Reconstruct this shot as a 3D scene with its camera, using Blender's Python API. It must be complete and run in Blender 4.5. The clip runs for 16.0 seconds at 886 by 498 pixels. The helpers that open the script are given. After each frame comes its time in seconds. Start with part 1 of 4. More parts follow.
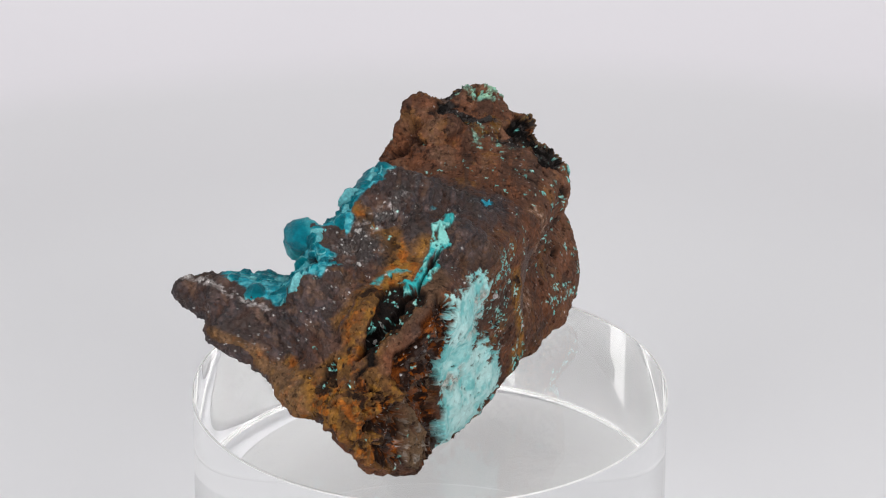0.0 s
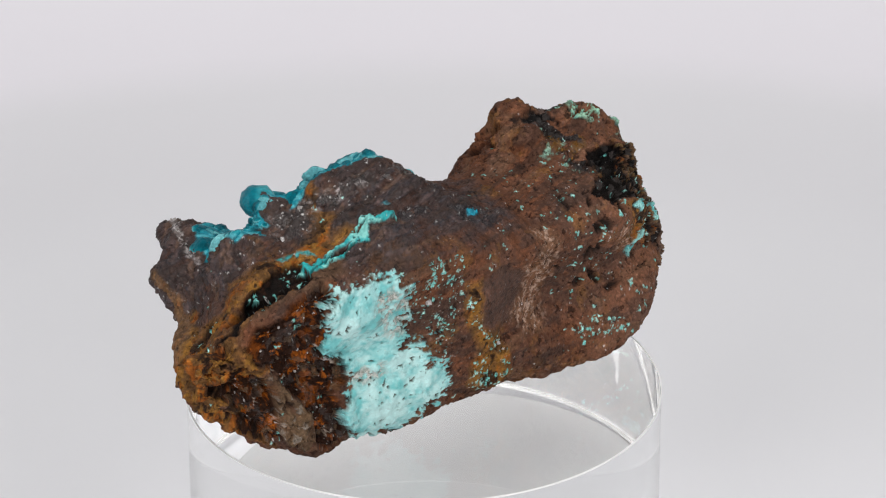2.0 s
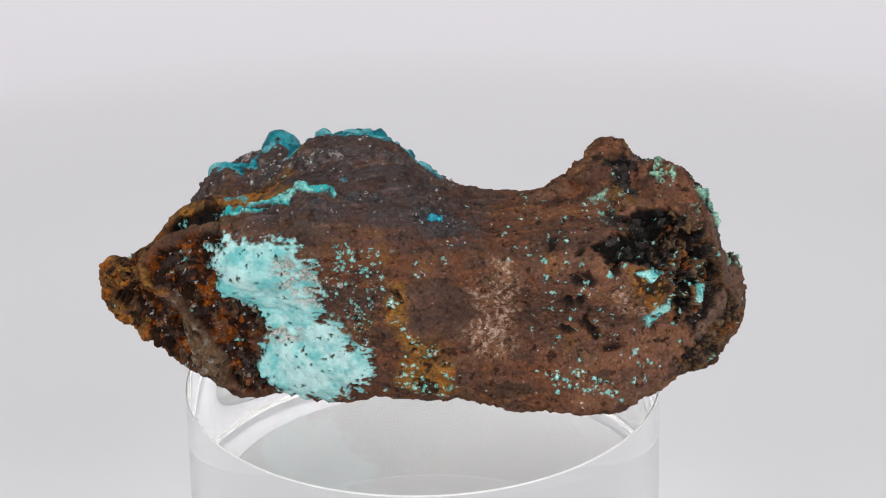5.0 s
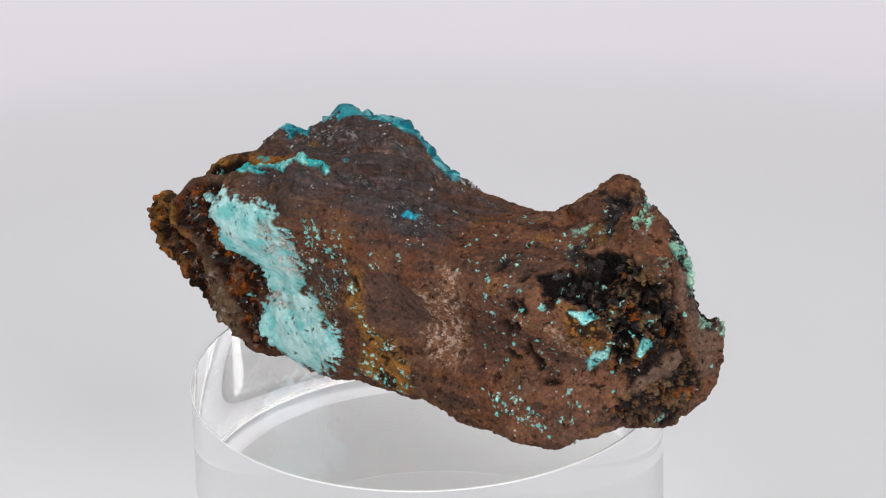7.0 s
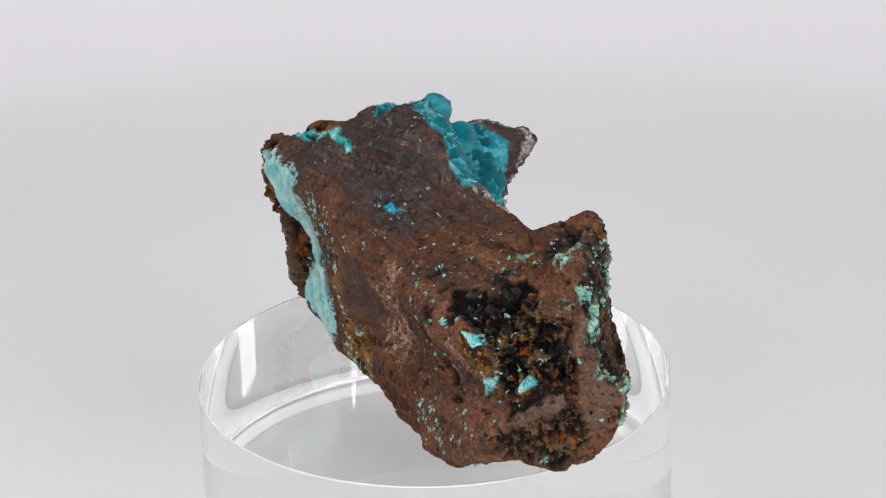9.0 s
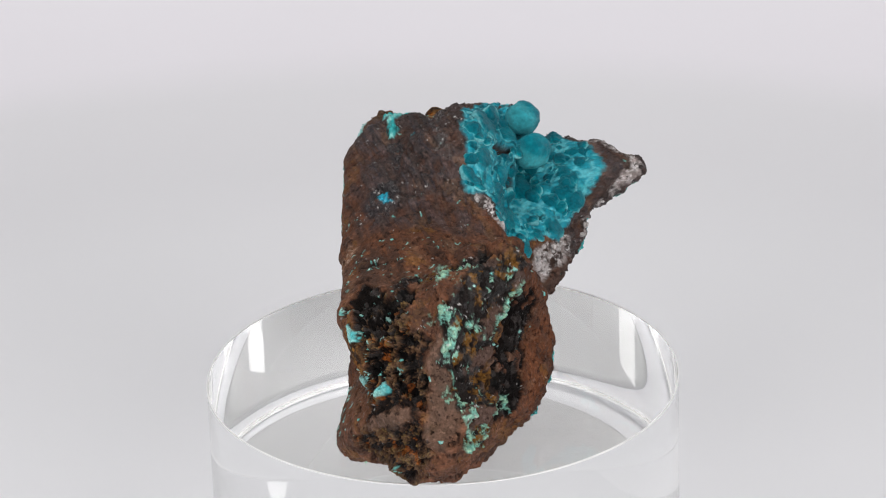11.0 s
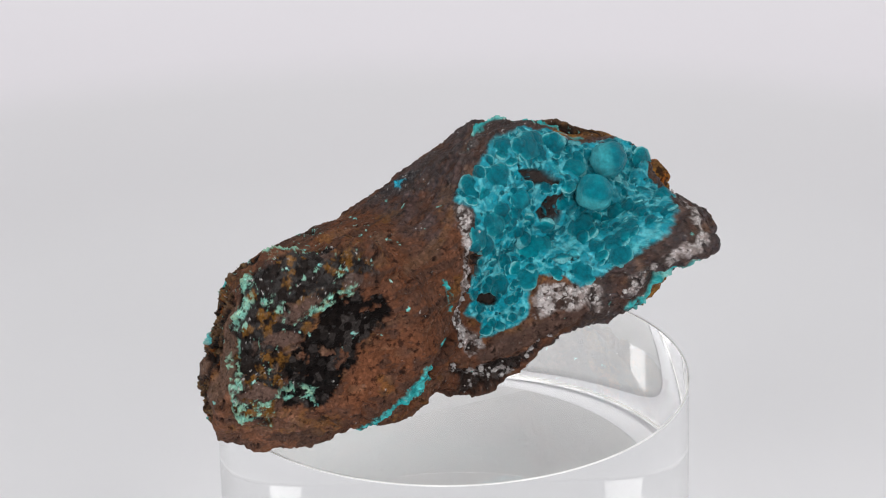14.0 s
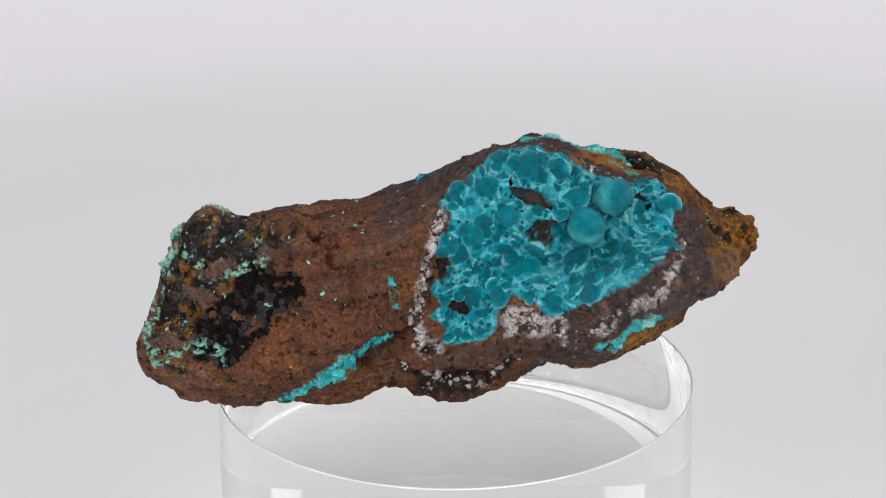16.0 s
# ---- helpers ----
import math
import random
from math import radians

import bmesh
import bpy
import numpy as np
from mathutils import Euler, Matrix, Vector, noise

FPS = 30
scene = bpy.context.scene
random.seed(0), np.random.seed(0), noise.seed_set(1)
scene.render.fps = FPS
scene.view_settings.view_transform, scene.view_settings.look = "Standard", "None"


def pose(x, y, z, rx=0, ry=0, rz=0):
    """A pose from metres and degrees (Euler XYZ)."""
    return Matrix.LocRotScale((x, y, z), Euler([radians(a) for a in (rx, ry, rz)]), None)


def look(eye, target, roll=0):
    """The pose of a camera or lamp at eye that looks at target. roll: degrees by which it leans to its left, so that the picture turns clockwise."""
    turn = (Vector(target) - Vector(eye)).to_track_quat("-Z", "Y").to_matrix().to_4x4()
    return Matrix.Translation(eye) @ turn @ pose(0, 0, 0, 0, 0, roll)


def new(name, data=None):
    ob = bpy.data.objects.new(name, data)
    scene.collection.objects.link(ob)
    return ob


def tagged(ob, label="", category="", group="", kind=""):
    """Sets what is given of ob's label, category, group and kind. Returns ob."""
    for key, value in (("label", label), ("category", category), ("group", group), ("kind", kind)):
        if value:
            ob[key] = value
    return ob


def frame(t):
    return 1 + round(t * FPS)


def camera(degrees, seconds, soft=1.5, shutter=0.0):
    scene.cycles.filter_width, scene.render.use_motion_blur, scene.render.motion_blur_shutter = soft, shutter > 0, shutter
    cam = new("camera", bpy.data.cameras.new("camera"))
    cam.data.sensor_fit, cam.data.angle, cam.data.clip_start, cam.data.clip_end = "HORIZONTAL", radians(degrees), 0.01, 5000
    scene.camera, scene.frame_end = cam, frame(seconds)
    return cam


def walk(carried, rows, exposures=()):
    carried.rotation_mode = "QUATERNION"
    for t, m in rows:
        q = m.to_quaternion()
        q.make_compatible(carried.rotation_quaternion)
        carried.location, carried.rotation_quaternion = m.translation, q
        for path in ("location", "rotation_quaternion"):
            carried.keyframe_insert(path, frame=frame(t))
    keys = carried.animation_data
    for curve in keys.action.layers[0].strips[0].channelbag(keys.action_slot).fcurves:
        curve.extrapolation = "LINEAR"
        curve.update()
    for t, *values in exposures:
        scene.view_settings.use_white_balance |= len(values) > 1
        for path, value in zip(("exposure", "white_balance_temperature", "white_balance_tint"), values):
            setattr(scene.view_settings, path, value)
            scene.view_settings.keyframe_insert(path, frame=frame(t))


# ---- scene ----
# A mineral specimen on a clear acrylic cylinder, turning on a white turntable.
MM = 0.001
SPIN = 14.914          # degrees a second, clockwise from above
STAND_H = 0.032        # height of the acrylic cylinder
ELEV = 24.709          # degrees by which the camera looks down

cam = camera(12.85, 16.0, soft=1.1)
EYE = (0.0, -0.3716, 0.1862 + STAND_H)
_p, _y = radians(-ELEV), radians(-0.0993)
AHEAD = (-math.sin(_y) * math.cos(_p), math.cos(_y) * math.cos(_p), math.sin(_p))
STILL = look(EYE, [e + 0.4 * a for e, a in zip(EYE, AHEAD)], -0.7037)
walk(cam, [(0.0, STILL), (16.0, STILL)])

# ---- light: a white tent with strip softboxes at both sides and one above ----
world = bpy.data.worlds.new("studio")
scene.world = world
world.use_nodes = True
world.node_tree.nodes["Background"].inputs["Color"].default_value = (0.98, 0.985, 1.0, 1)
world.node_tree.nodes["Background"].inputs["Strength"].default_value = 0.262


def softbox(name, eye, target, w, h, watts):
    data = bpy.data.lights.new(name, "AREA")
    data.shape, data.size, data.size_y, data.energy = "RECTANGLE", w, h, watts
    data.color = (1.0, 0.985, 0.97)
    ob = new(name, data)
    ob.matrix_world = look(eye, target)
    return ob


CENTRE = (0, 0, 0.045)
softbox("softbox_left", (-0.41, -0.68, 0.42), CENTRE, 0.34, 0.8, 3.2)
softbox("softbox_right", (0.41, -0.68, 0.42), CENTRE, 0.34, 0.8, 4.1)
softbox("softbox_top", (0.0, 0.05, 0.95), CENTRE, 0.7, 0.7, 3.2)

# ---- materials ----


def material(name, rough=0.6):
    m = bpy.data.materials.new(name)
    m.use_nodes = True
    b = m.node_tree.nodes["Principled BSDF"]
    b.inputs["Roughness"].default_value = rough
    return m, m.node_tree.nodes, m.node_tree.links, b


def noise_node(nodes, links, coord, scale, detail=4, rough=0.6):
    n = nodes.new("ShaderNodeTexNoise")
    n.inputs["Scale"].default_value, n.inputs["Detail"].default_value, n.inputs["Roughness"].default_value = scale, detail, rough
    links.new(coord, n.inputs["Vector"])
    return n


def ramp(nodes, links, value, stops):
    r = nodes.new("ShaderNodeValToRGB")
    while len(r.color_ramp.elements) < len(stops):
        r.color_ramp.elements.new(0.5)
    for e, (at, c) in zip(r.color_ramp.elements, stops):
        e.position, e.color = at, (*c, 1)
    links.new(value, r.inputs["Fac"])
    return r


def bump(nodes, links, b, value, strength, distance):
    n = nodes.new("ShaderNodeBump")
    n.inputs["Strength"].default_value, n.inputs["Distance"].default_value = strength, distance
    links.new(value, n.inputs["Height"])
    links.new(n.outputs["Normal"], b.inputs["Normal"])
    return n


def paper(name, tone, scale):
    m, nodes, links, b = material(name, 0.75)
    obj = nodes.new("ShaderNodeTexCoord").outputs["Object"]
    grain = noise_node(nodes, links, obj, scale, 5)
    links.new(ramp(nodes, links, grain.outputs["Fac"], [(0.3, [c * 0.985 for c in tone]), (0.7, tone)]).outputs["Color"], b.inputs["Base Color"])
    bump(nodes, links, b, noise_node(nodes, links, obj, 900, 3).outputs["Fac"], 0.05, 0.0002)
    return m


DISC_WHITE = paper("plate_grey", (0.61, 0.61, 0.62), 60)

TABLE_WHITE = paper("table_white", (0.78, 0.78, 0.78), 4)


def shaded_paper():
    """White studio paper whose soft shading is put into its colour: neutral in the middle, a darker band, then slightly
    pink and lighter outside.
    """
    m, nodes, links, b = material("shaded_white_paper", 0.75)
    obj = nodes.new("ShaderNodeTexCoord").outputs["Object"]
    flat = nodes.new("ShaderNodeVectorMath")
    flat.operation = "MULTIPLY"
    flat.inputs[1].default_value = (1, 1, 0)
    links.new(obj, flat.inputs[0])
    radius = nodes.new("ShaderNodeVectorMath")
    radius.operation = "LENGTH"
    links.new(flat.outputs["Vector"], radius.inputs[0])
    # painted shading by radius: dark band where the sweep curves, brighter beyond
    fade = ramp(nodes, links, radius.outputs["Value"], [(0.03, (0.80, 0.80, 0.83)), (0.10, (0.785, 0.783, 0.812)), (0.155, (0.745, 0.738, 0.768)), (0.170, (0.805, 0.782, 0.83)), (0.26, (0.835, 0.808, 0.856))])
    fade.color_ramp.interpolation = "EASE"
    grain = noise_node(nodes, links, obj, 9, 5)
    tone = ramp(nodes, links, grain.outputs["Fac"], [(0.3, (0.975, 0.975, 0.975)), (0.7, (1, 1, 1))])
    mixed = nodes.new("ShaderNodeMix")
    mixed.data_type, mixed.blend_type = "RGBA", "MULTIPLY"
    mixed.inputs["Factor"].default_value = 1.0
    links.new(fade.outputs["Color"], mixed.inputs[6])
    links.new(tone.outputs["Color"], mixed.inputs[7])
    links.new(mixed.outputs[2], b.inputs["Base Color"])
    bump(nodes, links, b, noise_node(nodes, links, obj, 900, 3).outputs["Fac"], 0.05, 0.0002)
    return m


BACK_WHITE = shaded_paper()

ACRYLIC, _n, _l, _b = material("clear_acrylic", 0.0)
_b.inputs["Base Color"].default_value = (0.985, 0.99, 0.99, 1)
_b.inputs["Transmission Weight"].default_value, _b.inputs["IOR"].default_value = 1.0, 1.49


# opaque white for the rings that imitate highlights along the acrylic's edges
EDGE_GLINT, _n, _l, _b = material("edge_highlight", 0.35)
_t = _n.new("ShaderNodeTexCoord").outputs["Object"]
_l.new(ramp(_n, _l, noise_node(_n, _l, _t, 300, 4).outputs["Fac"], [(0.35, (0.8, 0.8, 0.8)), (0.65, (0.95, 0.95, 0.95))]).outputs["Color"], _b.inputs["Base Color"])


def rock_material(name, velvet, contrast, relief):
    m, nodes, links, b = material(name, 0.6)
    obj = nodes.new("ShaderNodeTexCoord").outputs["Object"]
    tint = nodes.new("ShaderNodeAttribute")
    tint.attribute_name = "tint"
    gloss = nodes.new("ShaderNodeAttribute")
    gloss.attribute_name = "gloss"
    # mottling of every mineral at two sizes
    last = tint.outputs["Color"]
    for scale, lo, hi in ((3000, 0.62, 1.28), (700, 0.6, 1.35)):
        mottle = noise_node(nodes, links, obj, scale, 6, 0.72)
        shade = ramp(nodes, links, mottle.outputs["Fac"], [(0.32, (lo, lo, lo)), (0.5, (1.0, 1.0, 1.0)), (0.7, (hi, hi, hi * 1.03))])
        mix = nodes.new("ShaderNodeMix")
        mix.data_type, mix.blend_type = "RGBA", "MULTIPLY"
        mix.inputs["Factor"].default_value = contrast
        links.new(last, mix.inputs[6])
        links.new(shade.outputs["Color"], mix.inputs[7])
        last = mix.outputs[2]
    # dark flecks, sharp-edged; the shade of small cavities is painted with them
    fleck = noise_node(nodes, links, obj, 1300, 8, 0.68)
    shade = ramp(nodes, links, fleck.outputs["Fac"], [(0.30, (1.7, 1.65, 1.6)), (0.36, (1.0, 1.0, 1.0)), (0.56, (1.0, 1.0, 1.0)), (0.61, (0.18, 0.165, 0.165))])
    mix = nodes.new("ShaderNodeMix")
    mix.data_type, mix.blend_type = "RGBA", "MULTIPLY"
    mix.inputs["Factor"].default_value = contrast * 0.9
    links.new(last, mix.inputs[6])
    links.new(shade.outputs["Color"], mix.inputs[7])
    last = mix.outputs[2]
    # single grains, paler or darker than the rest
    grains = nodes.new("ShaderNodeTexVoronoi")
    grains.inputs["Scale"].default_value = 3300
    links.new(obj, grains.inputs["Vector"])
    pick = nodes.new("ShaderNodeSeparateColor")
    links.new(grains.outputs["Color"], pick.inputs["Color"])
    spot = ramp(nodes, links, pick.outputs["Red"], [(0.0, (0.4, 0.38, 0.37)), (0.16, (0.45, 0.43, 0.42)), (0.22, (1, 1, 1)), (0.86, (1, 1, 1)), (0.9, (1.9, 1.95, 2.0)), (1.0, (2.6, 2.7, 2.8))])
    mix = nodes.new("ShaderNodeMix")
    mix.data_type, mix.blend_type = "RGBA", "MULTIPLY"
    mix.inputs["Factor"].default_value = contrast * 0.3
    links.new(last, mix.inputs[6])
    links.new(spot.outputs["Color"], mix.inputs[7])
    links.new(mix.outputs[2], b.inputs["Base Color"])
    # gloss: 0 earthy, 1 glittering
    rmap = nodes.new("ShaderNodeMapRange")
    rmap.inputs["From Min"].default_value, rmap.inputs["From Max"].default_value = 0.0, 1.0
    rmap.inputs["To Min"].default_value, rmap.inputs["To Max"].default_value = 0.72, 0.16
    links.new(gloss.outputs["Fac"], rmap.inputs["Value"])
    links.new(rmap.outputs["Result"], b.inputs["Roughness"])
    smap = nodes.new("ShaderNodeMapRange")
    smap.inputs["To Min"].default_value, smap.inputs["To Max"].default_value = 0.05, 0.6
    links.new(gloss.outputs["Fac"], smap.inputs["Value"])
    links.new(smap.outputs["Result"], b.inputs["Specular IOR Level"])
    grain = noise_node(nodes, links, obj, 4200, 6, 0.75)
    bump(nodes, links, b, grain.outputs["Fac"], relief, 0.0003)
    b.inputs["Sheen Weight"].default_value = velvet
    b.inputs["Sheen Roughness"].default_value = 0.25
    b.inputs["Sheen Tint"].default_value = (0.55, 0.95, 1.0, 1)
    return m


ROCK = rock_material("rock", 0.0, 0.9, 0.5)
ROCK_TEAL = rock_material("rock_teal", 0.03, 0.6, 0.5)
ROCK_PALE = rock_material("rock_pale", 0.0, 0.2, 0.12)

QUARTZ_WHITE, _n, _l, _b = material("quartz_white", 0.12)
_t = _n.new("ShaderNodeTexCoord").outputs["Object"]
_l.new(ramp(_n, _l, noise_node(_n, _l, _t, 1.5, 4).outputs["Fac"], [(0.3, (0.30, 0.27, 0.26)), (0.65, (0.66, 0.63, 0.62))]).outputs["Color"], _b.inputs["Base Color"])
_b.inputs["Transmission Weight"].default_value = 0.25


def teal_material(name, stops):
    m, nodes, links, b = material(name, 0.33)
    obj = nodes.new("ShaderNodeTexCoord").outputs["Object"]
    info = nodes.new("ShaderNodeObjectInfo").outputs["Random"]
    split = nodes.new("ShaderNodeSeparateXYZ")
    links.new(obj, split.inputs["Vector"])
    # deep teal caps, paler crystals towards the rim of each ball
    zone = ramp(nodes, links, split.outputs["Z"], stops)
    tone = ramp(nodes, links, info, [(0.0, (0.85, 0.88, 0.9)), (0.6, (1.0, 1.0, 1.0)), (1.0, (1.5, 1.25, 1.2))])
    base = nodes.new("ShaderNodeMix")
    base.data_type, base.blend_type = "RGBA", "MULTIPLY"
    base.inputs["Factor"].default_value = 1.0
    links.new(zone.outputs["Color"], base.inputs[6])
    links.new(tone.outputs["Color"], base.inputs[7])
    fine = noise_node(nodes, links, obj, 2.3, 6, 0.7)
    shade = ramp(nodes, links, fine.outputs["Fac"], [(0.34, (0.55, 0.62, 0.64)), (0.52, (1.0, 1.0, 1.0)), (0.72, (1.8, 1.5, 1.45))])
    mix = nodes.new("ShaderNodeMix")
    mix.data_type, mix.blend_type = "RGBA", "MULTIPLY"
    mix.inputs["Factor"].default_value = 1.0
    links.new(base.outputs[2], mix.inputs[6])
    links.new(shade.outputs["Color"], mix.inputs[7])
    links.new(mix.outputs[2], b.inputs["Base Color"])
    b.inputs["Specular IOR Level"].default_value = 0.3
    b.inputs["Sheen Weight"].default_value = 0.035
    b.inputs["Sheen Roughness"].default_value = 0.25
    b.inputs["Sheen Tint"].default_value = (0.55, 0.95, 1.0, 1)
    bump(nodes, links, b, noise_node(nodes, links, obj, 7, 5, 0.8).outputs["Fac"], 0.6, 0.08)
    return m


CRYSTAL = teal_material("teal_crystals", [(0.12, (0.20, 0.66, 0.72)), (0.22, (0.006, 0.33, 0.40)), (0.34, (0.0, 0.22, 0.285)), (0.7, (0.0, 0.175, 0.235))])
BIG_CRYSTAL = teal_material("teal_ball", [(0.0, (0.05, 0.46, 0.54)), (0.3, (0.001, 0.25, 0.33)), (0.8, (0.0, 0.215, 0.29)), (1.0, (0.004, 0.27, 0.35))])

# ---- the setting ----


def mesh_object(name, bm, mat, parent=None, smooth=False):
    me = bpy.data.meshes.new(name)
    bm.to_mesh(me)
    bm.free()
    me.materials.append(mat)
    if smooth:
        me.polygons.foreach_set("use_smooth", [True] * len(me.polygons))
    ob = new(name, me)
    ob.parent = parent
    return ob


def part(name, bm, mat, parent, label="", smooth=False):
    return tagged(mesh_object(name, bm, mat, parent, smooth), label)


def lathe(profile, seg):
    """A solid of revolution round z from (radius, height) pairs; radius 0 closes it."""
    bm = bmesh.new()
    rows = []
    for r, h in profile:
        rows.append([bm.verts.new((0, 0, h))] if r == 0 else
                    [bm.verts.new((r * math.cos(2 * math.pi * k / seg), r * math.sin(2 * math.pi * k / seg), h)) for k in range(seg)])
    for lo, hi in zip(rows, rows[1:]):
        for k in range(seg):
            n = (k + 1) % seg
            if len(lo) == 1:
                bm.faces.new((lo[0], hi[n], hi[k]))
            elif len(hi) == 1:
                bm.faces.new((lo[k], lo[n], hi[0]))
            else:
                bm.faces.new((lo[k], lo[n], hi[n], hi[k]))
    bmesh.ops.recalc_face_normals(bm, faces=bm.faces)
    return bm


def backdrop():
    """Round white studio sweep: flat under the stand, curving up softly all round."""
    prof = [(0, -0.0025), (0.05, -0.0025), (0.10, -0.0025), (0.132, -0.0025)]
    prof += [(0.132 + 0.20 * math.sin(a), -0.0025 + 0.20 * (1 - math.cos(a))) for a in np.linspace(0, 0.62, 30)[1:]]
    bm = lathe(prof, 192)
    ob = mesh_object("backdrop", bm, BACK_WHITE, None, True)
    solid = ob.modifiers.new("thickness", "SOLIDIFY")
    solid.thickness, solid.offset = 0.002, -1
    return tagged(ob, "seamless round white studio sweep curving up softly", "backdrop", kind="structure")


def table():
    """White table top that carries the sweep, with a rounded front edge."""
    bm = bmesh.new()
    bmesh.ops.create_cube(bm, size=1.0)
    bmesh.ops.scale(bm, vec=(2.6, 2.2, 0.03), verts=bm.verts)
    bmesh.ops.translate(bm, vec=(0, 0, -0.0052 - 0.015), verts=bm.verts)
    bmesh.ops.bevel(bm, geom=bm.edges[:], offset=0.004, segments=3, affect="EDGES")
    ob = mesh_object("table_top", bm, TABLE_WHITE)
    return tagged(ob, "plain white table top under the studio sweep", "table", kind="structure")


def turntable():
    r, edge = 0.0235, 0.0006
    prof = [(0, -0.0022), (r, -0.0022)]
    prof += [(r - edge + edge * math.cos(a), -edge + edge * math.sin(a)) for a in np.linspace(0, math.pi / 2, 6)]
    prof.append((0, 0))
    ob = mesh_object("turntable", lathe(prof, 128), DISC_WHITE, None, True)
    return tagged(ob, "small round pale grey turntable plate under the cylinder", "turntable")


def stand():
    """Clear acrylic cylinder; added white rings paint the light that its sawn and polished upper and lower edges catch.
    """
    r, h = 0.0250, STAND_H - 0.0002
    bm = lathe([(0, 0.0003), (r, 0.0003), (r, h), (0, h)], 256)
    for f in bm.faces:
        f.smooth = True
    for e in bm.edges:
        z = [v.co.z for v in e.verts]
        if abs(z[0] - z[1]) < 1e-7 and e.calc_face_angle(0) > 0.3:
            e.smooth = False
    root = tagged(new("display_cylinder"), "clear polished acrylic cylinder standing on a turntable plate", "display stand")
    body = part("cylinder_body", bm, ACRYLIC, root, "clear acrylic body")
    body.visible_shadow = False
    for height, w in ((h, 0.0001), (0.0004, 0.0003)):
        ring_bm = lathe([(r - w, height - w), (r + w * 0.4, height - w), (r + w * 0.4, height + w * 0.4), (r - w, height + w * 0.4), (r - w, height - w)], 256)
        bmesh.ops.remove_doubles(ring_bm, verts=ring_bm.verts, dist=1e-7)
        part("highlight_ring", ring_bm, EDGE_GLINT, root, "thin white ring painting the edge highlight")
    return root


BACKDROP = backdrop()
TABLE = table()
DISC = turntable()
CYLINDER = stand()

# ---- the mineral specimen ----
RINGS = []


def ring(y, cx, cz, radii):
    """One cross-section of the specimen at y: its centre and its radii every 15 degrees, in millimetres above the stand."""
    RINGS.append((y, cx, cz, radii))


def body_rings():
    ring(-33.0, -8.3, 12.2, [2.4, 2.2, 1.3, 1.3, 2.4, 1.8, 1.5, 1.7, 2.4, 2.5, 2.7, 2.8, 2.2, 2.6, 2.4, 2.6, 2.5, 2.6, 2.9, 2.8, 2.3, 2.6, 1.8, 1.9])
    ring(-31.0, -7.6, 12.0, [2.9, 3.2, 3.4, 3.2, 3.2, 2.9, 2.7, 2.8, 2.7, 2.5, 2.7, 3.4, 3.8, 3.4, 2.6, 2.8, 3.3, 3.9, 4.7, 4.1, 3.2, 2.8, 2.7, 2.7])
    ring(-28.5, -7.2, 12.3, [3.7, 4.4, 5.7, 7.3, 6.8, 4.9, 4.5, 4.3, 3.7, 3.4, 3.6, 4.5, 6.3, 6.5, 4.1, 3.6, 4.1, 5.2, 7.0, 6.7, 4.7, 3.8, 3.5, 3.4])
    ring(-26.0, -7.1, 12.5, [4.6, 5.7, 7.6, 10.3, 8.2, 6.2, 7.1, 6.2, 5.4, 5.3, 5.4, 6.1, 8.5, 8.0, 5.8, 5.0, 5.3, 6.5, 9.1, 9.2, 6.6, 5.3, 4.4, 4.2])
    ring(-23.0, -6.7, 12.4, [5.6, 7.2, 9.4, 11.1, 9.6, 8.0, 8.6, 7.6, 7.7, 8.3, 8.3, 8.8, 10.2, 8.6, 7.4, 6.9, 7.1, 8.3, 10.6, 11.6, 9.8, 7.1, 5.4, 4.8])
    ring(-20.0, -6.5, 12.6, [6.8, 8.7, 10.9, 11.8, 10.5, 9.2, 8.6, 9.6, 11.1, 11.3, 10.7, 12.4, 11.4, 9.8, 9.3, 8.7, 8.7, 9.8, 11.5, 13.5, 12.4, 8.9, 6.5, 5.7])
    ring(-17.0, -6.5, 12.9, [8.4, 10.3, 12.2, 12.3, 11.3, 9.9, 9.2, 9.6, 11.1, 9.6, 11.2, 16.0, 13.9, 10.9, 11.2, 9.9, 9.8, 10.8, 12.4, 13.5, 13.1, 10.8, 8.4, 7.4])
    ring(-14.0, -6.2, 13.3, [10.0, 11.5, 14.0, 14.0, 12.9, 10.8, 10.5, 10.6, 13.6, 12.1, 10.5, 16.5, 14.9, 13.7, 12.0, 10.6, 10.3, 11.1, 12.8, 13.8, 14.7, 12.9, 10.8, 9.6])
    ring(-11.0, -5.4, 13.3, [11.1, 12.2, 14.1, 13.4, 12.2, 11.6, 13.3, 12.5, 11.8, 12.3, 8.0, 11.9, 12.8, 14.5, 12.5, 10.9, 10.3, 10.6, 11.8, 13.6, 15.2, 14.3, 12.0, 11.0])
    ring(-8.0, -3.8, 13.3, [11.3, 11.6, 13.1, 12.2, 11.3, 11.9, 13.3, 13.2, 11.4, 12.1, 8.4, 5.9, 13.4, 15.0, 12.5, 10.9, 10.5, 10.8, 11.8, 13.4, 14.4, 14.2, 12.0, 11.5])
    ring(-5.0, -2.4, 12.8, [11.0, 11.4, 12.4, 11.7, 10.9, 11.6, 13.1, 14.0, 11.4, 9.1, 7.1, 7.8, 12.3, 13.7, 12.1, 11.6, 11.7, 11.7, 12.1, 13.1, 14.0, 13.5, 12.1, 11.3])
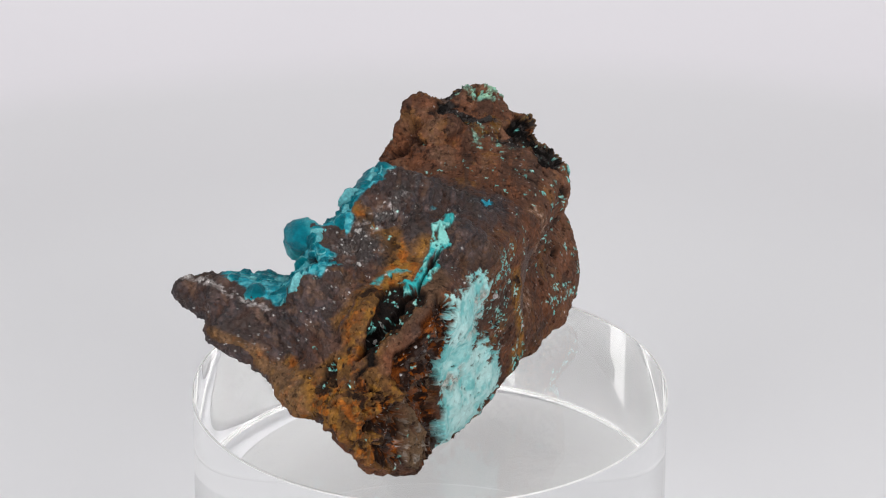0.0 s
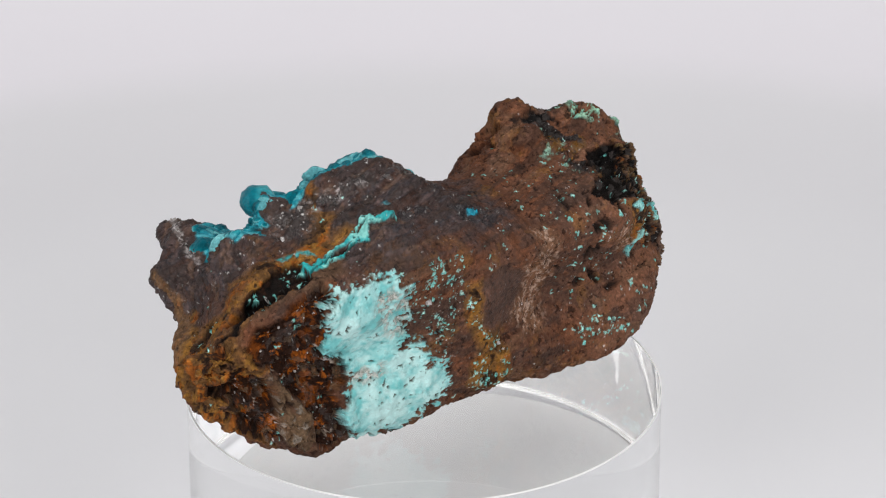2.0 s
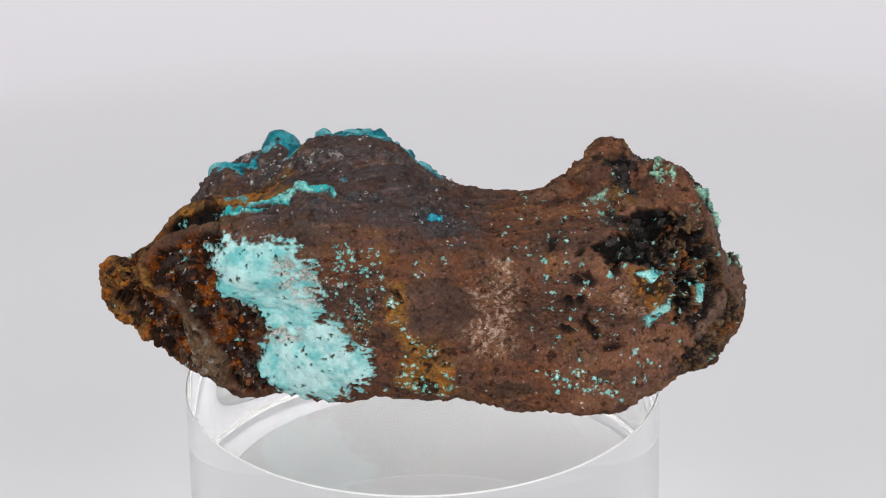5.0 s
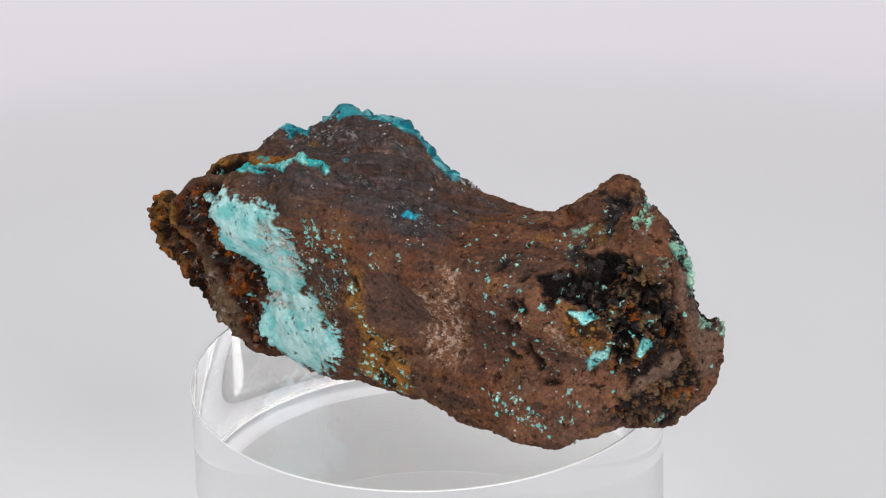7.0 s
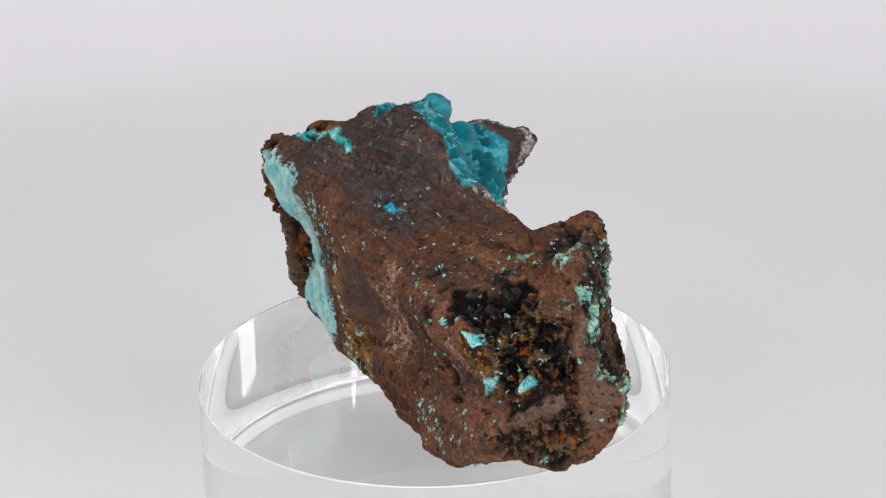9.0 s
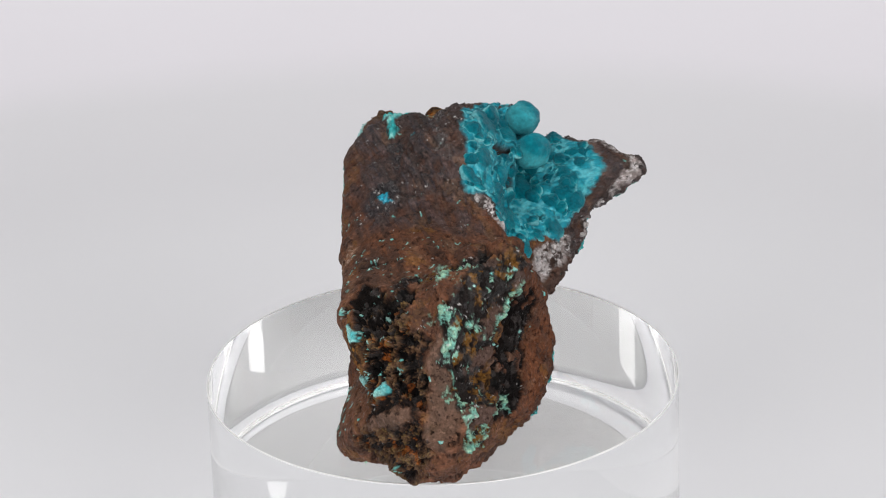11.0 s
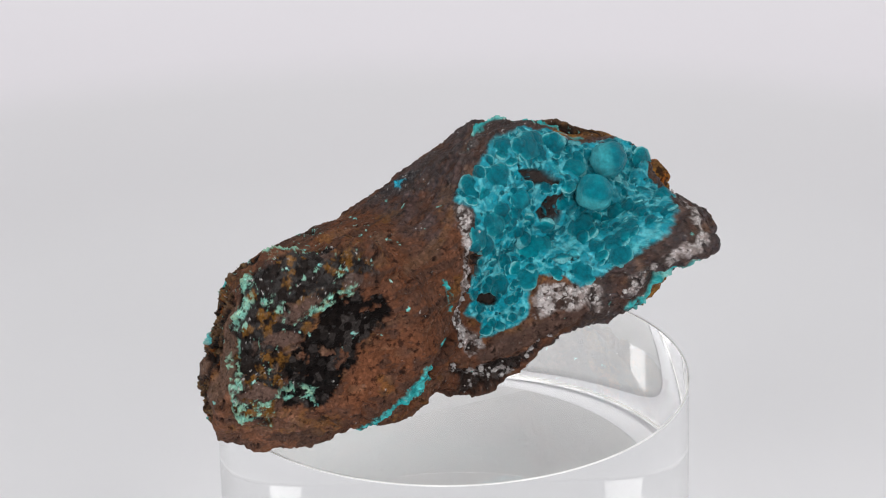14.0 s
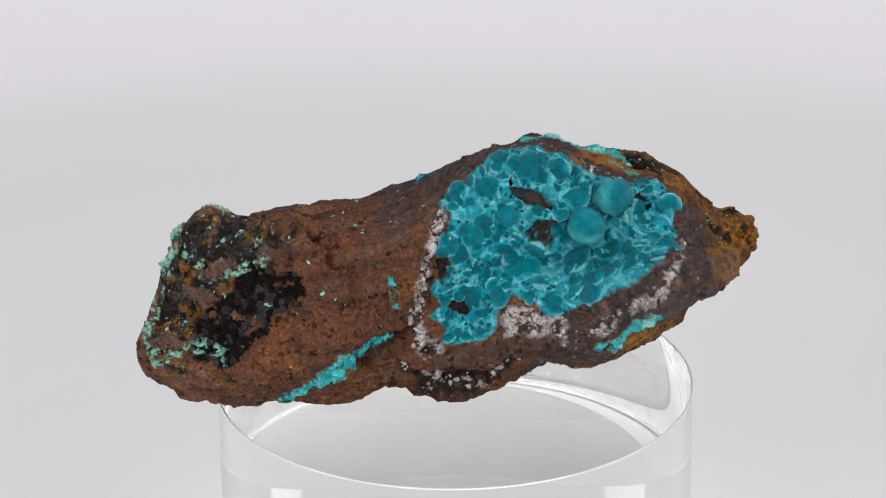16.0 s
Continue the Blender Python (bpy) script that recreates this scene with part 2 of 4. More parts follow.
    ring(-2.0, -1.2, 11.9, [10.0, 10.7, 11.9, 11.7, 11.0, 11.2, 12.0, 13.1, 11.1, 9.0, 6.9, 8.0, 11.3, 12.5, 11.7, 12.1, 12.3, 12.0, 12.0, 12.4, 13.0, 13.0, 11.3, 10.2])
    ring(1.0, -0.1, 11.0, [8.9, 10.1, 12.2, 11.8, 10.9, 10.6, 10.8, 11.5, 11.0, 9.2, 7.4, 6.7, 7.1, 9.4, 11.0, 11.6, 12.0, 11.3, 11.1, 11.4, 11.8, 12.5, 11.4, 9.1])
    ring(4.0, 0.7, 10.6, [8.3, 9.5, 11.7, 11.4, 10.6, 10.2, 10.2, 10.7, 10.8, 9.7, 7.9, 6.2, 6.4, 8.1, 10.2, 11.6, 11.1, 9.4, 9.9, 10.8, 11.9, 13.0, 11.7, 8.6])
    ring(8.0, 1.7, 10.5, [8.2, 9.9, 12.0, 11.7, 10.4, 10.1, 9.8, 9.6, 10.3, 10.2, 9.1, 7.9, 7.7, 8.1, 9.2, 9.2, 8.7, 8.3, 9.2, 10.5, 12.2, 13.6, 11.6, 8.5])
    ring(12.0, 3.2, 10.5, [8.2, 10.3, 12.2, 11.5, 10.4, 10.3, 9.7, 10.2, 10.4, 10.6, 10.5, 10.2, 9.9, 9.7, 9.8, 10.2, 9.5, 8.9, 9.3, 10.3, 11.8, 14.1, 11.9, 8.2])
    ring(16.0, 3.8, 11.3, [8.5, 10.4, 11.4, 10.5, 9.4, 9.5, 9.7, 11.8, 12.9, 12.4, 11.6, 11.0, 11.2, 10.9, 10.4, 10.6, 10.0, 9.5, 9.8, 10.2, 11.4, 14.6, 13.2, 8.3])
    ring(20.0, 4.6, 12.1, [8.9, 9.9, 10.1, 8.9, 8.7, 9.2, 9.5, 10.8, 13.7, 11.5, 9.8, 8.2, 8.9, 10.4, 10.5, 10.4, 9.9, 10.4, 10.5, 10.3, 10.6, 13.0, 12.1, 8.6])
    ring(24.0, 5.6, 11.8, [7.5, 7.3, 7.1, 7.5, 9.6, 9.4, 11.9, 11.9, 8.8, 7.3, 6.8, 6.5, 6.6, 8.1, 8.6, 8.7, 8.9, 9.8, 10.2, 9.9, 10.7, 10.0, 9.8, 8.3])
    ring(27.0, 6.4, 10.8, [5.6, 5.4, 4.0, 5.0, 6.0, 7.4, 9.8, 7.5, 5.0, 4.1, 4.8, 5.5, 4.5, 5.1, 5.7, 5.8, 6.0, 6.8, 7.8, 7.9, 8.4, 7.3, 6.5, 6.0])
    ring(29.5, 6.7, 9.7, [2.9, 2.5, 2.0, 2.2, 2.4, 3.2, 3.4, 3.2, 3.4, 2.7, 3.1, 3.1, 1.8, 2.4, 2.9, 2.9, 3.0, 3.4, 3.7, 5.0, 5.0, 4.1, 3.7, 3.4])
    ring(31.0, 6.9, 9.8, [1.0, 0.4, 0.3, 0.3, 0.3, 0.3, 1.0, 2.0, 2.8, 1.4, 0.9, 0.4, 0.3, 0.3, 0.3, 0.3, 0.3, 0.5, 1.2, 2.5, 2.8, 1.8, 1.0, 0.9])


body_rings()


def hash01(i, j, k, seed):
    i, j, k = (np.asarray(v).astype(np.uint32) for v in (i, j, k))
    h = i * np.uint32(374761393) + j * np.uint32(668265263) + k * np.uint32(2147483647) + np.uint32(seed * 974711 & 0xFFFFFFFF)
    h = (h ^ (h >> np.uint32(13))) * np.uint32(1274126177)
    h = (h ^ (h >> np.uint32(16))) * np.uint32(2246822519)
    return ((h ^ (h >> np.uint32(15))) & np.uint32(0xFFFFFF)).astype(np.float32) / np.float32(0xFFFFFF)


def jitter(c, seed):
    """A random place near the middle of each cell."""
    return 0.2 + 0.6 * np.stack([hash01(c[:, 0], c[:, 1], c[:, 2], seed + s) for s in (1, 2, 3)], 1)


def vnoise(p, seed=0):
    """Smooth value noise from -1 to 1 at the points p (n x 3), one cell a unit."""
    f = np.floor(p)
    i = f.astype(np.int32)
    t = (p - f).astype(np.float32)
    t = t * t * t * (t * (t * 6 - 15) + 10)
    out = 0.0
    for dx in (0, 1):
        wx = t[:, 0] if dx else 1 - t[:, 0]
        for dy in (0, 1):
            wy = wx * (t[:, 1] if dy else 1 - t[:, 1])
            for dz in (0, 1):
                w = wy * (t[:, 2] if dz else 1 - t[:, 2])
                out = out + w * hash01(i[:, 0] + dx, i[:, 1] + dy, i[:, 2] + dz, seed)
    return out * 2 - 1


def fbm(p, size, octaves=4, gain=0.5, seed=0):
    """Fractal noise whose largest cells are size wide."""
    out, amp, total = 0.0, 1.0, 0.0
    for o in range(octaves):
        out = out + amp * vnoise(p / size * 2.03 ** o + 17.3 * o, seed + o)
        total += amp
        amp *= gain
    return out / total * 1.6


def cells(p, size, seed=0):
    """Distance to the nearest and second nearest jittered cell point, in cell sizes."""
    q = p / size
    f = np.floor(q - 0.5).astype(np.int64)
    d1 = np.full(len(p), 9.0)
    d2 = np.full(len(p), 9.0)
    for dx in (0, 1):
        for dy in (0, 1):
            for dz in (0, 1):
                c = f + (dx, dy, dz)
                pt = c + jitter(c, seed)
                d = np.sqrt(((pt - q) ** 2).sum(1))
                d2 = np.minimum(d2, np.maximum(d1, d))
                d1 = np.minimum(d1, d)
    return d1, d2


def catmull(values, x, xs):
    """Smooth interpolation of rows of values given at xs."""
    k = np.clip(np.searchsorted(xs, x) - 1, 0, len(xs) - 2)
    t = ((x - xs[k]) / (xs[k + 1] - xs[k]))[:, None]
    m = np.gradient(values, xs, axis=0)
    h = (xs[k + 1] - xs[k])[:, None]
    a, b = values[k], values[k + 1]
    return (2 * t ** 3 - 3 * t ** 2 + 1) * a + (t ** 3 - 2 * t ** 2 + t) * h * m[k] + (3 * t ** 2 - 2 * t ** 3) * b + (t ** 3 - t ** 2) * h * m[k + 1]


def body_surface(ny, na):
    """The smooth body as a grid of points (ny x na x 3), in millimetres."""
    ys = np.array([r[0] for r in RINGS])
    rows = np.array([[r[1], r[2], *r[3]] for r in RINGS])
    # blunt ends
    tip, butt = rows[0].copy(), rows[-1].copy()
    tip[2:] *= 0.3
    butt[2:] *= 0.3
    ys, rows = np.r_[ys[0] - 1.0, ys, ys[-1] + 0.4], np.vstack([tip, rows, butt])
    # steps of equal length along the surface
    fine = np.linspace(ys[0], ys[-1], 1500)
    tube = catmull(rows, fine, ys)
    run = np.abs(np.diff(tube[:, 2:], axis=0)).mean(1) + np.abs(np.diff(fine))
    run = np.r_[0, np.cumsum(run)]
    y = np.interp(np.linspace(0, run[-1], ny), run, fine)
    vals = catmull(rows, y, ys)
    cx, cz, rad = vals[:, :1], vals[:, 1:2], vals[:, 2:]
    n = rad.shape[1]
    a = np.arange(na) * 2 * math.pi / na
    g = a / (2 * math.pi) * n
    k = g.astype(int)
    t = (g - k)[None]
    p0, p1, p2, p3 = (rad[:, (k + d) % n] for d in (-1, 0, 1, 2))
    r = 0.5 * (2 * p1 + (p2 - p0) * t + (2 * p0 - 5 * p1 + 4 * p2 - p3) * t ** 2 + (3 * p1 - p0 - 3 * p2 + p3) * t ** 3)
    # the pointed spur beside the teal hollow
    deg = np.degrees(a)[None]
    r = r + 9.5 * np.exp(-((deg - 171) / 9.0) ** 2 - ((y[:, None] + 10.3) / 3.2) ** 2)
    # and the thin flange that runs from it towards the nose, ending in a knob
    r = r + 3.7 * np.exp(-((deg - 173) / 8.0) ** 2 - ((y[:, None] + 19.6) / 2.4) ** 2)
    r = np.maximum(r, 0.2)
    return np.stack([cx + r * np.cos(a), y[:, None] + 0 * r, cz + r * np.sin(a)], -1)


def grid_normals(P):
    dv = np.roll(P, -1, 1) - np.roll(P, 1, 1)
    du = np.gradient(P, axis=0)
    n = np.cross(dv, du)
    n /= np.linalg.norm(n, axis=2, keepdims=True) + 1e-9
    out = P - P.mean(1, keepdims=True)
    n *= np.sign((n * out).sum(2).mean())
    return n


def view_axes(turn):
    """Right, up and towards the viewer for one facing of the specimen, by the turntable's angle."""
    a, e = radians(turn), radians(ELEV)
    c, s = math.cos(a), math.sin(a)
    right = np.array([c, s, 0])
    towards = np.array([s * math.cos(e), -c * math.cos(e), math.sin(e)])
    return right, np.cross(towards, right), towards


def outline(P, N, turn, corners, warp, soft=0.4, facing=0.0):
    """1 inside a patch whose outline (mm, across and up) is given on the side that faces the viewer at that angle."""
    right, up, towards = view_axes(turn)
    c = np.array(corners, float).reshape(-1, 2)
    q = np.stack([P @ right, P @ up], 1) + warp
    lo, hi = c.min(0) - soft, c.max(0) + soft
    at = np.nonzero((q > lo).all(1) & (q < hi).all(1) & (N @ towards > facing))[0]
    out = np.zeros(len(P))
    q = q[at]
    inside = np.zeros(len(q), bool)
    dist = np.full(len(q), 99.0)
    for a, b in zip(c, np.roll(c, -1, 0)):
        cross = (a[1] > q[:, 1]) != (b[1] > q[:, 1])
        if a[1] != b[1]:
            inside ^= cross & (q[:, 0] < (b[0] - a[0]) * (q[:, 1] - a[1]) / (b[1] - a[1]) + a[0])
        ab = b - a
        t = np.clip(((q - a) @ ab) / (ab @ ab + 1e-9), 0, 1)
        dist = np.minimum(dist, np.hypot(*(q - a - t[:, None] * ab).T))
    out[at] = np.clip(0.5 + np.where(inside, dist, -dist) / soft, 0, 1)
    return out

# outlines of the mineral patches: the turntable angle that faces them, then corners in mm across and up
PALE = (59.7, [-18.7, 13.2, -16.9, 13.1, -15, 13.2, -12.5, 13.4, -11.3, 13.1, -10.3, 12.1, -10.1, 9.7, -9.7, 7.4, -10.1, 5.8, -8.6, 5.6, -7.3, 4.5, -6.7, 3.4, -4.8, 3.2, -4.4, 1.8, -5.3, -0.7, -6.8, -1.4, -8.5, -2.4, -10.8, -3.2, -14, -2.6, -15.2, -2.3, -15.1, -0.9, -16.6, -0, -16.7, 1.6, -15.7, 3.1, -15.7, 5, -16.8, 6.9, -18.7, 7.3, -19.7, 7.7, -19.8, 9.1, -20.5, 10.5, -20.4, 11.6, -19.3, 11.9])
PALE_WORN = (59.7, [-14.1, 11.3, -11.9, 12.3, -10, 10.1, -9.6, 7.8, -10.4, 7, -12, 8.6, -13.7, 9.4])
PALE_GREY = (59.7, [-16.5, 3.9, -14.5, 4.9, -12.1, 4.6, -11.7, 3, -13.7, 2.9, -16.2, 2.7])
RUST = (59.7, [-27.2, 9.9, -25.2, 11.9, -22, 13.1, -19.5, 13.3, -19.3, 11.9, -20.4, 11.6, -20.5, 10.5, -19.8, 9.1, -19.7, 7.7, -18.7, 7.3, -16.8, 6.9, -15.7, 5, -16.1, 3.5, -17.3, 2.7, -18.4, 2, -17, 1.1, -15.1, -0.5, -15.2, -2.3, -16.4, -3.3, -18.3, -3.3, -19.9, -2, -20.1, -0, -21.2, 2, -22.3, 3.6, -23.9, 5.2, -25.6, 6.5, -27.1, 7.6])
RUST_LOW = (59.7, [-32.2, 5.9, -30.3, 6.5, -27.6, 6.1, -25.4, 4.8, -23.8, 4, -22.7, 2.4, -22.4, 0, -23.2, -0.6, -25.2, -0.4, -27, 1.1, -29.8, 2.7, -28.1, 3.7, -30.5, 4.9])
RIB = (59.7, [-26.1, 6.6, -24.5, 5.8, -23.1, 4.4, -21.7, 2.6, -20, 0.4, -19.8, -1.6, -20.4, -2.6, -22.1, -2, -22.1, -0, -22.6, 2, -24.2, 4.2, -25.9, 5.9])
NOSE = (59.7, [-34, 8.7, -32.6, 8.9, -30.2, 9.5, -27.2, 9.4, -27.2, 7.6, -26.1, 6.5, -27.6, 5.9, -30.2, 6.7, -32, 6.1, -31.8, 4.2, -30.1, 3.7, -28.1, 3.9, -29.8, 2.5, -31.2, 3.7, -33, 5.5, -34.6, 6])
SEAM_DARK = (59.7, [-30.2, 10.1, -28.2, 12.3, -26.6, 14, -24.4, 15.1, -22.8, 15.8, -20.6, 16, -20.1, 14.6, -22.2, 13.9, -24.2, 13.5, -26.7, 12.4, -28.2, 11.2])
OCHRE_BAND = (59.7, [-25.4, 15.5, -23.6, 16.4, -19.7, 17.1, -16.9, 17.7, -13.7, 18.8, -13.2, 18.2, -15.7, 17.2, -18.4, 16.5, -20.4, 16.2, -22.8, 15.8, -24.8, 14.7, -26.2, 14.2])
VEIN = (59.7, [-20.2, 16.2, -18.4, 16, -16.1, 16.4, -14.1, 17.3, -13, 18.7, -11.9, 19.2, -10, 19.3, -8.5, 18.8, -8.6, 18.2, -11.1, 18.7, -12.5, 18.4, -12.9, 16.9, -15, 16.5, -16.5, 15.7, -18.8, 15, -20.2, 15.2])
VEIN_LINE = (59.7, [-21.3, 17.1, -18.5, 17.3, -18.4, 16.9, -21.1, 16.7])
CREST = (59.7, [-20.7, 20.9, -16.7, 21.7, -13.3, 22.8, -8, 23.5, -4.2, 23.3, -2.7, 22.1, -4.6, 22.3, -8, 22.5, -11.8, 22, -15.8, 20.6, -16.6, 19.1, -19.9, 19.1])
LEDGE_TOP = (59.7, [-8.5, 19.1, -5.7, 19.3, -3.4, 18.7, -2.6, 18.1, -5.7, 18, -8, 18.2])
SMOOTH = (59.7, [-0.8, 10.1, 2.6, 10.5, 5.8, 10.1, 5.9, 7.4, 4.7, 5.4, 3.3, 4.7, -0.2, 5, -1, 6.5, -0.5, 8.4])
WORN = (59.7, [7.4, 13.5, 9.8, 13.5, 9.9, 10.1, 9.6, 7, 9.7, 3.3, 6.9, 3.3, 5.1, 4.7, 5, 6.3, 6.2, 7.5, 5.8, 10.3, 7.4, 11])
WORN_RIGHT = (59.7, [19.2, 10.8, 21.2, 11.3, 23.4, 9.6, 22.6, 8.6, 20.9, 8.8])
OCHRE_PATCH = (59.7, [-2.6, 10, -0.8, 10.1, -0.5, 7.2, -0.5, 4.9, 2.2, 3.9, 4, 2, 4, -0.8, 0.6, -1.2, -1.8, -0.3, -1.4, 1.7, -0.8, 3.3, -2.1, 5.7, -2.8, 7.2])
BLACK_TOP = (59.7, [20.4, 19.7, 22.1, 20, 24.8, 20.6, 25.5, 19.4, 25, 16, 25.1, 14.5, 23.2, 14.2, 21.3, 14.1, 18.7, 14.5, 18.9, 15.3, 20.9, 15.2, 21.1, 16.8, 20.1, 18.5])
BLACK_SIDE = (59.7, [25.5, 19, 27.2, 18.5, 27.6, 16.6, 29, 14.5, 28.3, 12.6, 27.4, 10.6, 26.6, 8.6, 25, 8.1, 24.6, 9.1, 25.2, 10.7, 24.8, 13.4, 25.1, 15.3])
BLACK_LOW = (59.7, [25.7, 5, 27, 5.8, 29.4, 6.9, 29.8, 6, 28.7, 3.6, 26, 3.2])
BLACK_PEAK = (59.7, [15.6, 25, 17.5, 25.4, 19.1, 24.7, 19.6, 23.6, 18.3, 24.2, 16.2, 24.2])
PEAK_GREEN = (59.7, [21.1, 25.1, 22.1, 25.5, 22.4, 24.5, 23.7, 24.3, 23.5, 23.5, 22.5, 23, 21.5, 23.9])
BLUE_DOT = (59.7, [0.6, 17.7, 1.7, 17.5, 2.2, 16.8, 1.6, 16.5, 0.4, 17.1])
DARK_GLINT = (59.7, [-1.6, 18.1, 0.4, 18.5, 1.3, 17.8, 3.6, 17.1, 4.3, 14.7, 2.6, 14.4, 0.8, 15.9, -1.2, 16.1])
SPECK_DENSE = (59.7, [12.9, 2.6, 16, 3, 19.3, 2.1, 20.9, 1.3, 20.9, 0, 17.6, 0.7, 14.5, 1.3])
PIT_A = (59.7, [15.4, 12.4, 16.1, 12.7, 17.2, 12, 16.9, 11.2, 15.9, 11.7])
PIT_B = (59.7, [14.7, 9.7, 15.3, 10.3, 16, 9.9, 15.5, 9.3, 14.8, 9.1])
PIT_C = (59.7, [16.1, 7.8, 17, 7.9, 18.2, 7.1, 18, 6.6, 16.7, 7])
PIT_D = (59.7, [14.1, 7.4, 15, 7.5, 15.6, 6.9, 14.9, 6.6, 14.2, 6.8])
PIT_E = (59.7, [18.6, 5.6, 19.4, 6.1, 20.7, 5.9, 19.7, 5.4, 18.8, 5.1])
PIT_F = (59.7, [12.6, 16, 13.3, 16.3, 13.3, 15, 13, 14.6])
PIT_G = (59.7, [15.6, 15.1, 16.4, 15.8, 16.6, 15.4, 15.8, 14.5])
VEIN_TOP = (0, [-0.7, 16.6, 0.4, 16.8, 1.1, 16.4, 0, 15.4, 0.9, 13.9, -0.1, 13.2, -0.9, 12.2, -1.1, 11.2, -2.5, 9.8, -3.7, 9.1, -3.8, 10.3, -2.4, 11.5, -1.1, 13.4, -0.6, 15.2])
CRACK = (0, [0.3, 13.4, -0.9, 12.2, -1.8, 10, -3.2, 8.6, -5.1, 5.8, -7.5, 3.7, -8.2, 3.3, -7.2, 5.2, -4.6, 7.4, -3.7, 9.1, -2.2, 10, -0.8, 11.7])
OCHRE_SEAM = (0, [-3.6, 14.7, -2.2, 13.2, -3.2, 11.2, -5.8, 7.5, -7.9, 4.7, -8.9, 1.8, -11.4, -0.1, -11.9, 1.9, -8.9, 4.3, -7.1, 8.4, -5.6, 10.8, -4.6, 13.2])
TAN_RIDGE = (0, [-0.3, 12.2, 1.5, 10.7, 0.6, 9.3, -3.2, 6, -6, 2.8, -7, 0.9, -8.5, 0.9, -7.5, 3.3, -3.2, 8.4])
RUST_FRONT = (0, [-0.4, 9.3, 1, 8.8, -0, 6.6, -0.6, 3.7, -0.1, 2.6, -0.7, -0.5, -2.1, -1.3, -3.9, 0.6, -4.4, 1.8, -3.9, 3.7, -1.5, 5.6])
OCHRE_END = (0, [-10.6, -1, -8, 0.9, -6, 2.3, -4.4, 1, -4, -2, -4.6, -5.6, -5, -8, -6.9, -7.3, -8.6, -5, -10.6, -2.7])
END_BLACK_A = (0, [-7.5, -2.8, -6.3, -2.2, -4.9, -2.3, -4.5, -3.7, -6.4, -4.2])
END_BLACK_B = (0, [-6.8, -5.7, -5, -6.4, -5, -8, -6.6, -7.3])
NOSE_RIB = (0, [-4, -0.4, -2.8, -1.2, -2.6, -3.2, -1.9, -4.3, -1.4, -7.3, -4, -8.4, -4.3, -5])
NOSE_DARK = (0, [-1.7, -3.8, -0.5, -5.4, -0.6, -7.6, -1.7, -8.2, -1.9, -5.8])
OCHRE_SIDE = (0, [-16.4, 2, -14.8, 3, -12.9, 1.7, -10.9, -1, -11.5, -2.5, -13, -2.9, -15.3, -0])
RED_NOTCH = (0, [-5.9, 23.3, -4.9, 26, -3.2, 27.5, -0.9, 27.3, -0.2, 25.6, -2.2, 24.4, -4.3, 22.9])
RED_HOLE = (0, [1.3, 25.4, 2.9, 26.8, 3.9, 24.6, 2.9, 24.1])
BLACK_FAR_A = (0, [7.4, 26.9, 9.1, 28.2, 10.1, 27.5, 10.9, 25.2, 9.5, 24.9, 7.6, 25.8])
BLACK_FAR_B = (0, [10.5, 24.3, 12, 24.6, 13.9, 23.7, 13.6, 22.2, 11.2, 22.7])
BLACK_BACK = (208.8, [-12, 7.1, -10.3, 9.1, -8.2, 9.5, -7.9, 8.6, -5, 9.4, -4.8, 6.5, -6.3, 5.3, -8, 4.8, -8.8, 3.9, -9.3, -0.5, -12.1, -1.5, -15.5, -1.7, -15, 1.2, -15.2, 3.1, -13.5, 5])
GLITTER = (208.8, [-19.9, 10.3, -17.9, 11.9, -15, 13.5, -12, 13.8, -7.7, 13.8, -6.5, 11.9, -7.9, 10.2, -9.1, 9.9, -12.4, 7.9, -13.5, 5, -16.2, 3.8, -15.4, 1.1, -12.1, -0, -12.5, -0.8, -16.3, -0.4, -17.1, -3.3, -20.9, -2.4, -21, -0.7, -20.1, 1.6, -20, 5, -19.6, 8.3])
ISLE_A = (208.8, [-15, 8.3, -11.9, 9.5, -11.2, 9.1, -13.2, 7.5, -14.9, 7.1])
ISLE_B = (208.8, [-16.9, 5.9, -14.4, 6.1, -13.6, 5.2, -15.3, 4.4, -17.4, 4.6])
ORANGE_FIELD = (238.6, [-17.5, 6.6, -13.2, 7.1, -11.8, 4.1, -14.4, 1.1, -18.4, 0.6, -18.3, 2.7])
RED_CRACK = (238.6, [-13, 16.8, -11.3, 16, -9.9, 14.2, -9.1, 12.3, -9.4, 11, -10.3, 12.3, -11.8, 14.8])
STREAK = (238.6, [-16.9, -1, -15, -0.2, -11.9, 1.6, -9.5, 3.1, -8.2, 3.7, -8.1, 2.4, -10, 1, -12.6, 0, -15.1, -1.2])
SLIVER = (238.6, [-5.2, 11.2, -4.8, 11.3, -4.2, 9.9, -4.1, 7.8, -4.6, 7.9, -5, 9.4])
STREAK_END = (238.6, [-7.9, 2.9, -6.1, 4.6, -4.3, 5.4, -4.3, 4.9, -6.1, 3.6, -7.6, 2.5])
QUARTZ_SIDE = (238.6, [-0.2, 17.6, 0.7, 17.9, 1.3, 16.2, 1.1, 14.3, -0.5, 12.3, -1.2, 10.4, -1.3, 6.2, -0, 4.5, 0.4, 3.2, -1.6, 2.7, -2.5, 4.4, -2.8, 7.3, -2, 10.9, -1.2, 13.7, -0.5, 15.6])
LEDGE_BROWN = (238.6, [-1.1, 2.7, 2.6, 3.5, 6.7, 4.5, 11.7, 5.2, 11.4, 4.2, 7.7, 2.7, 3.5, 1.7, -0.5, 1.7])
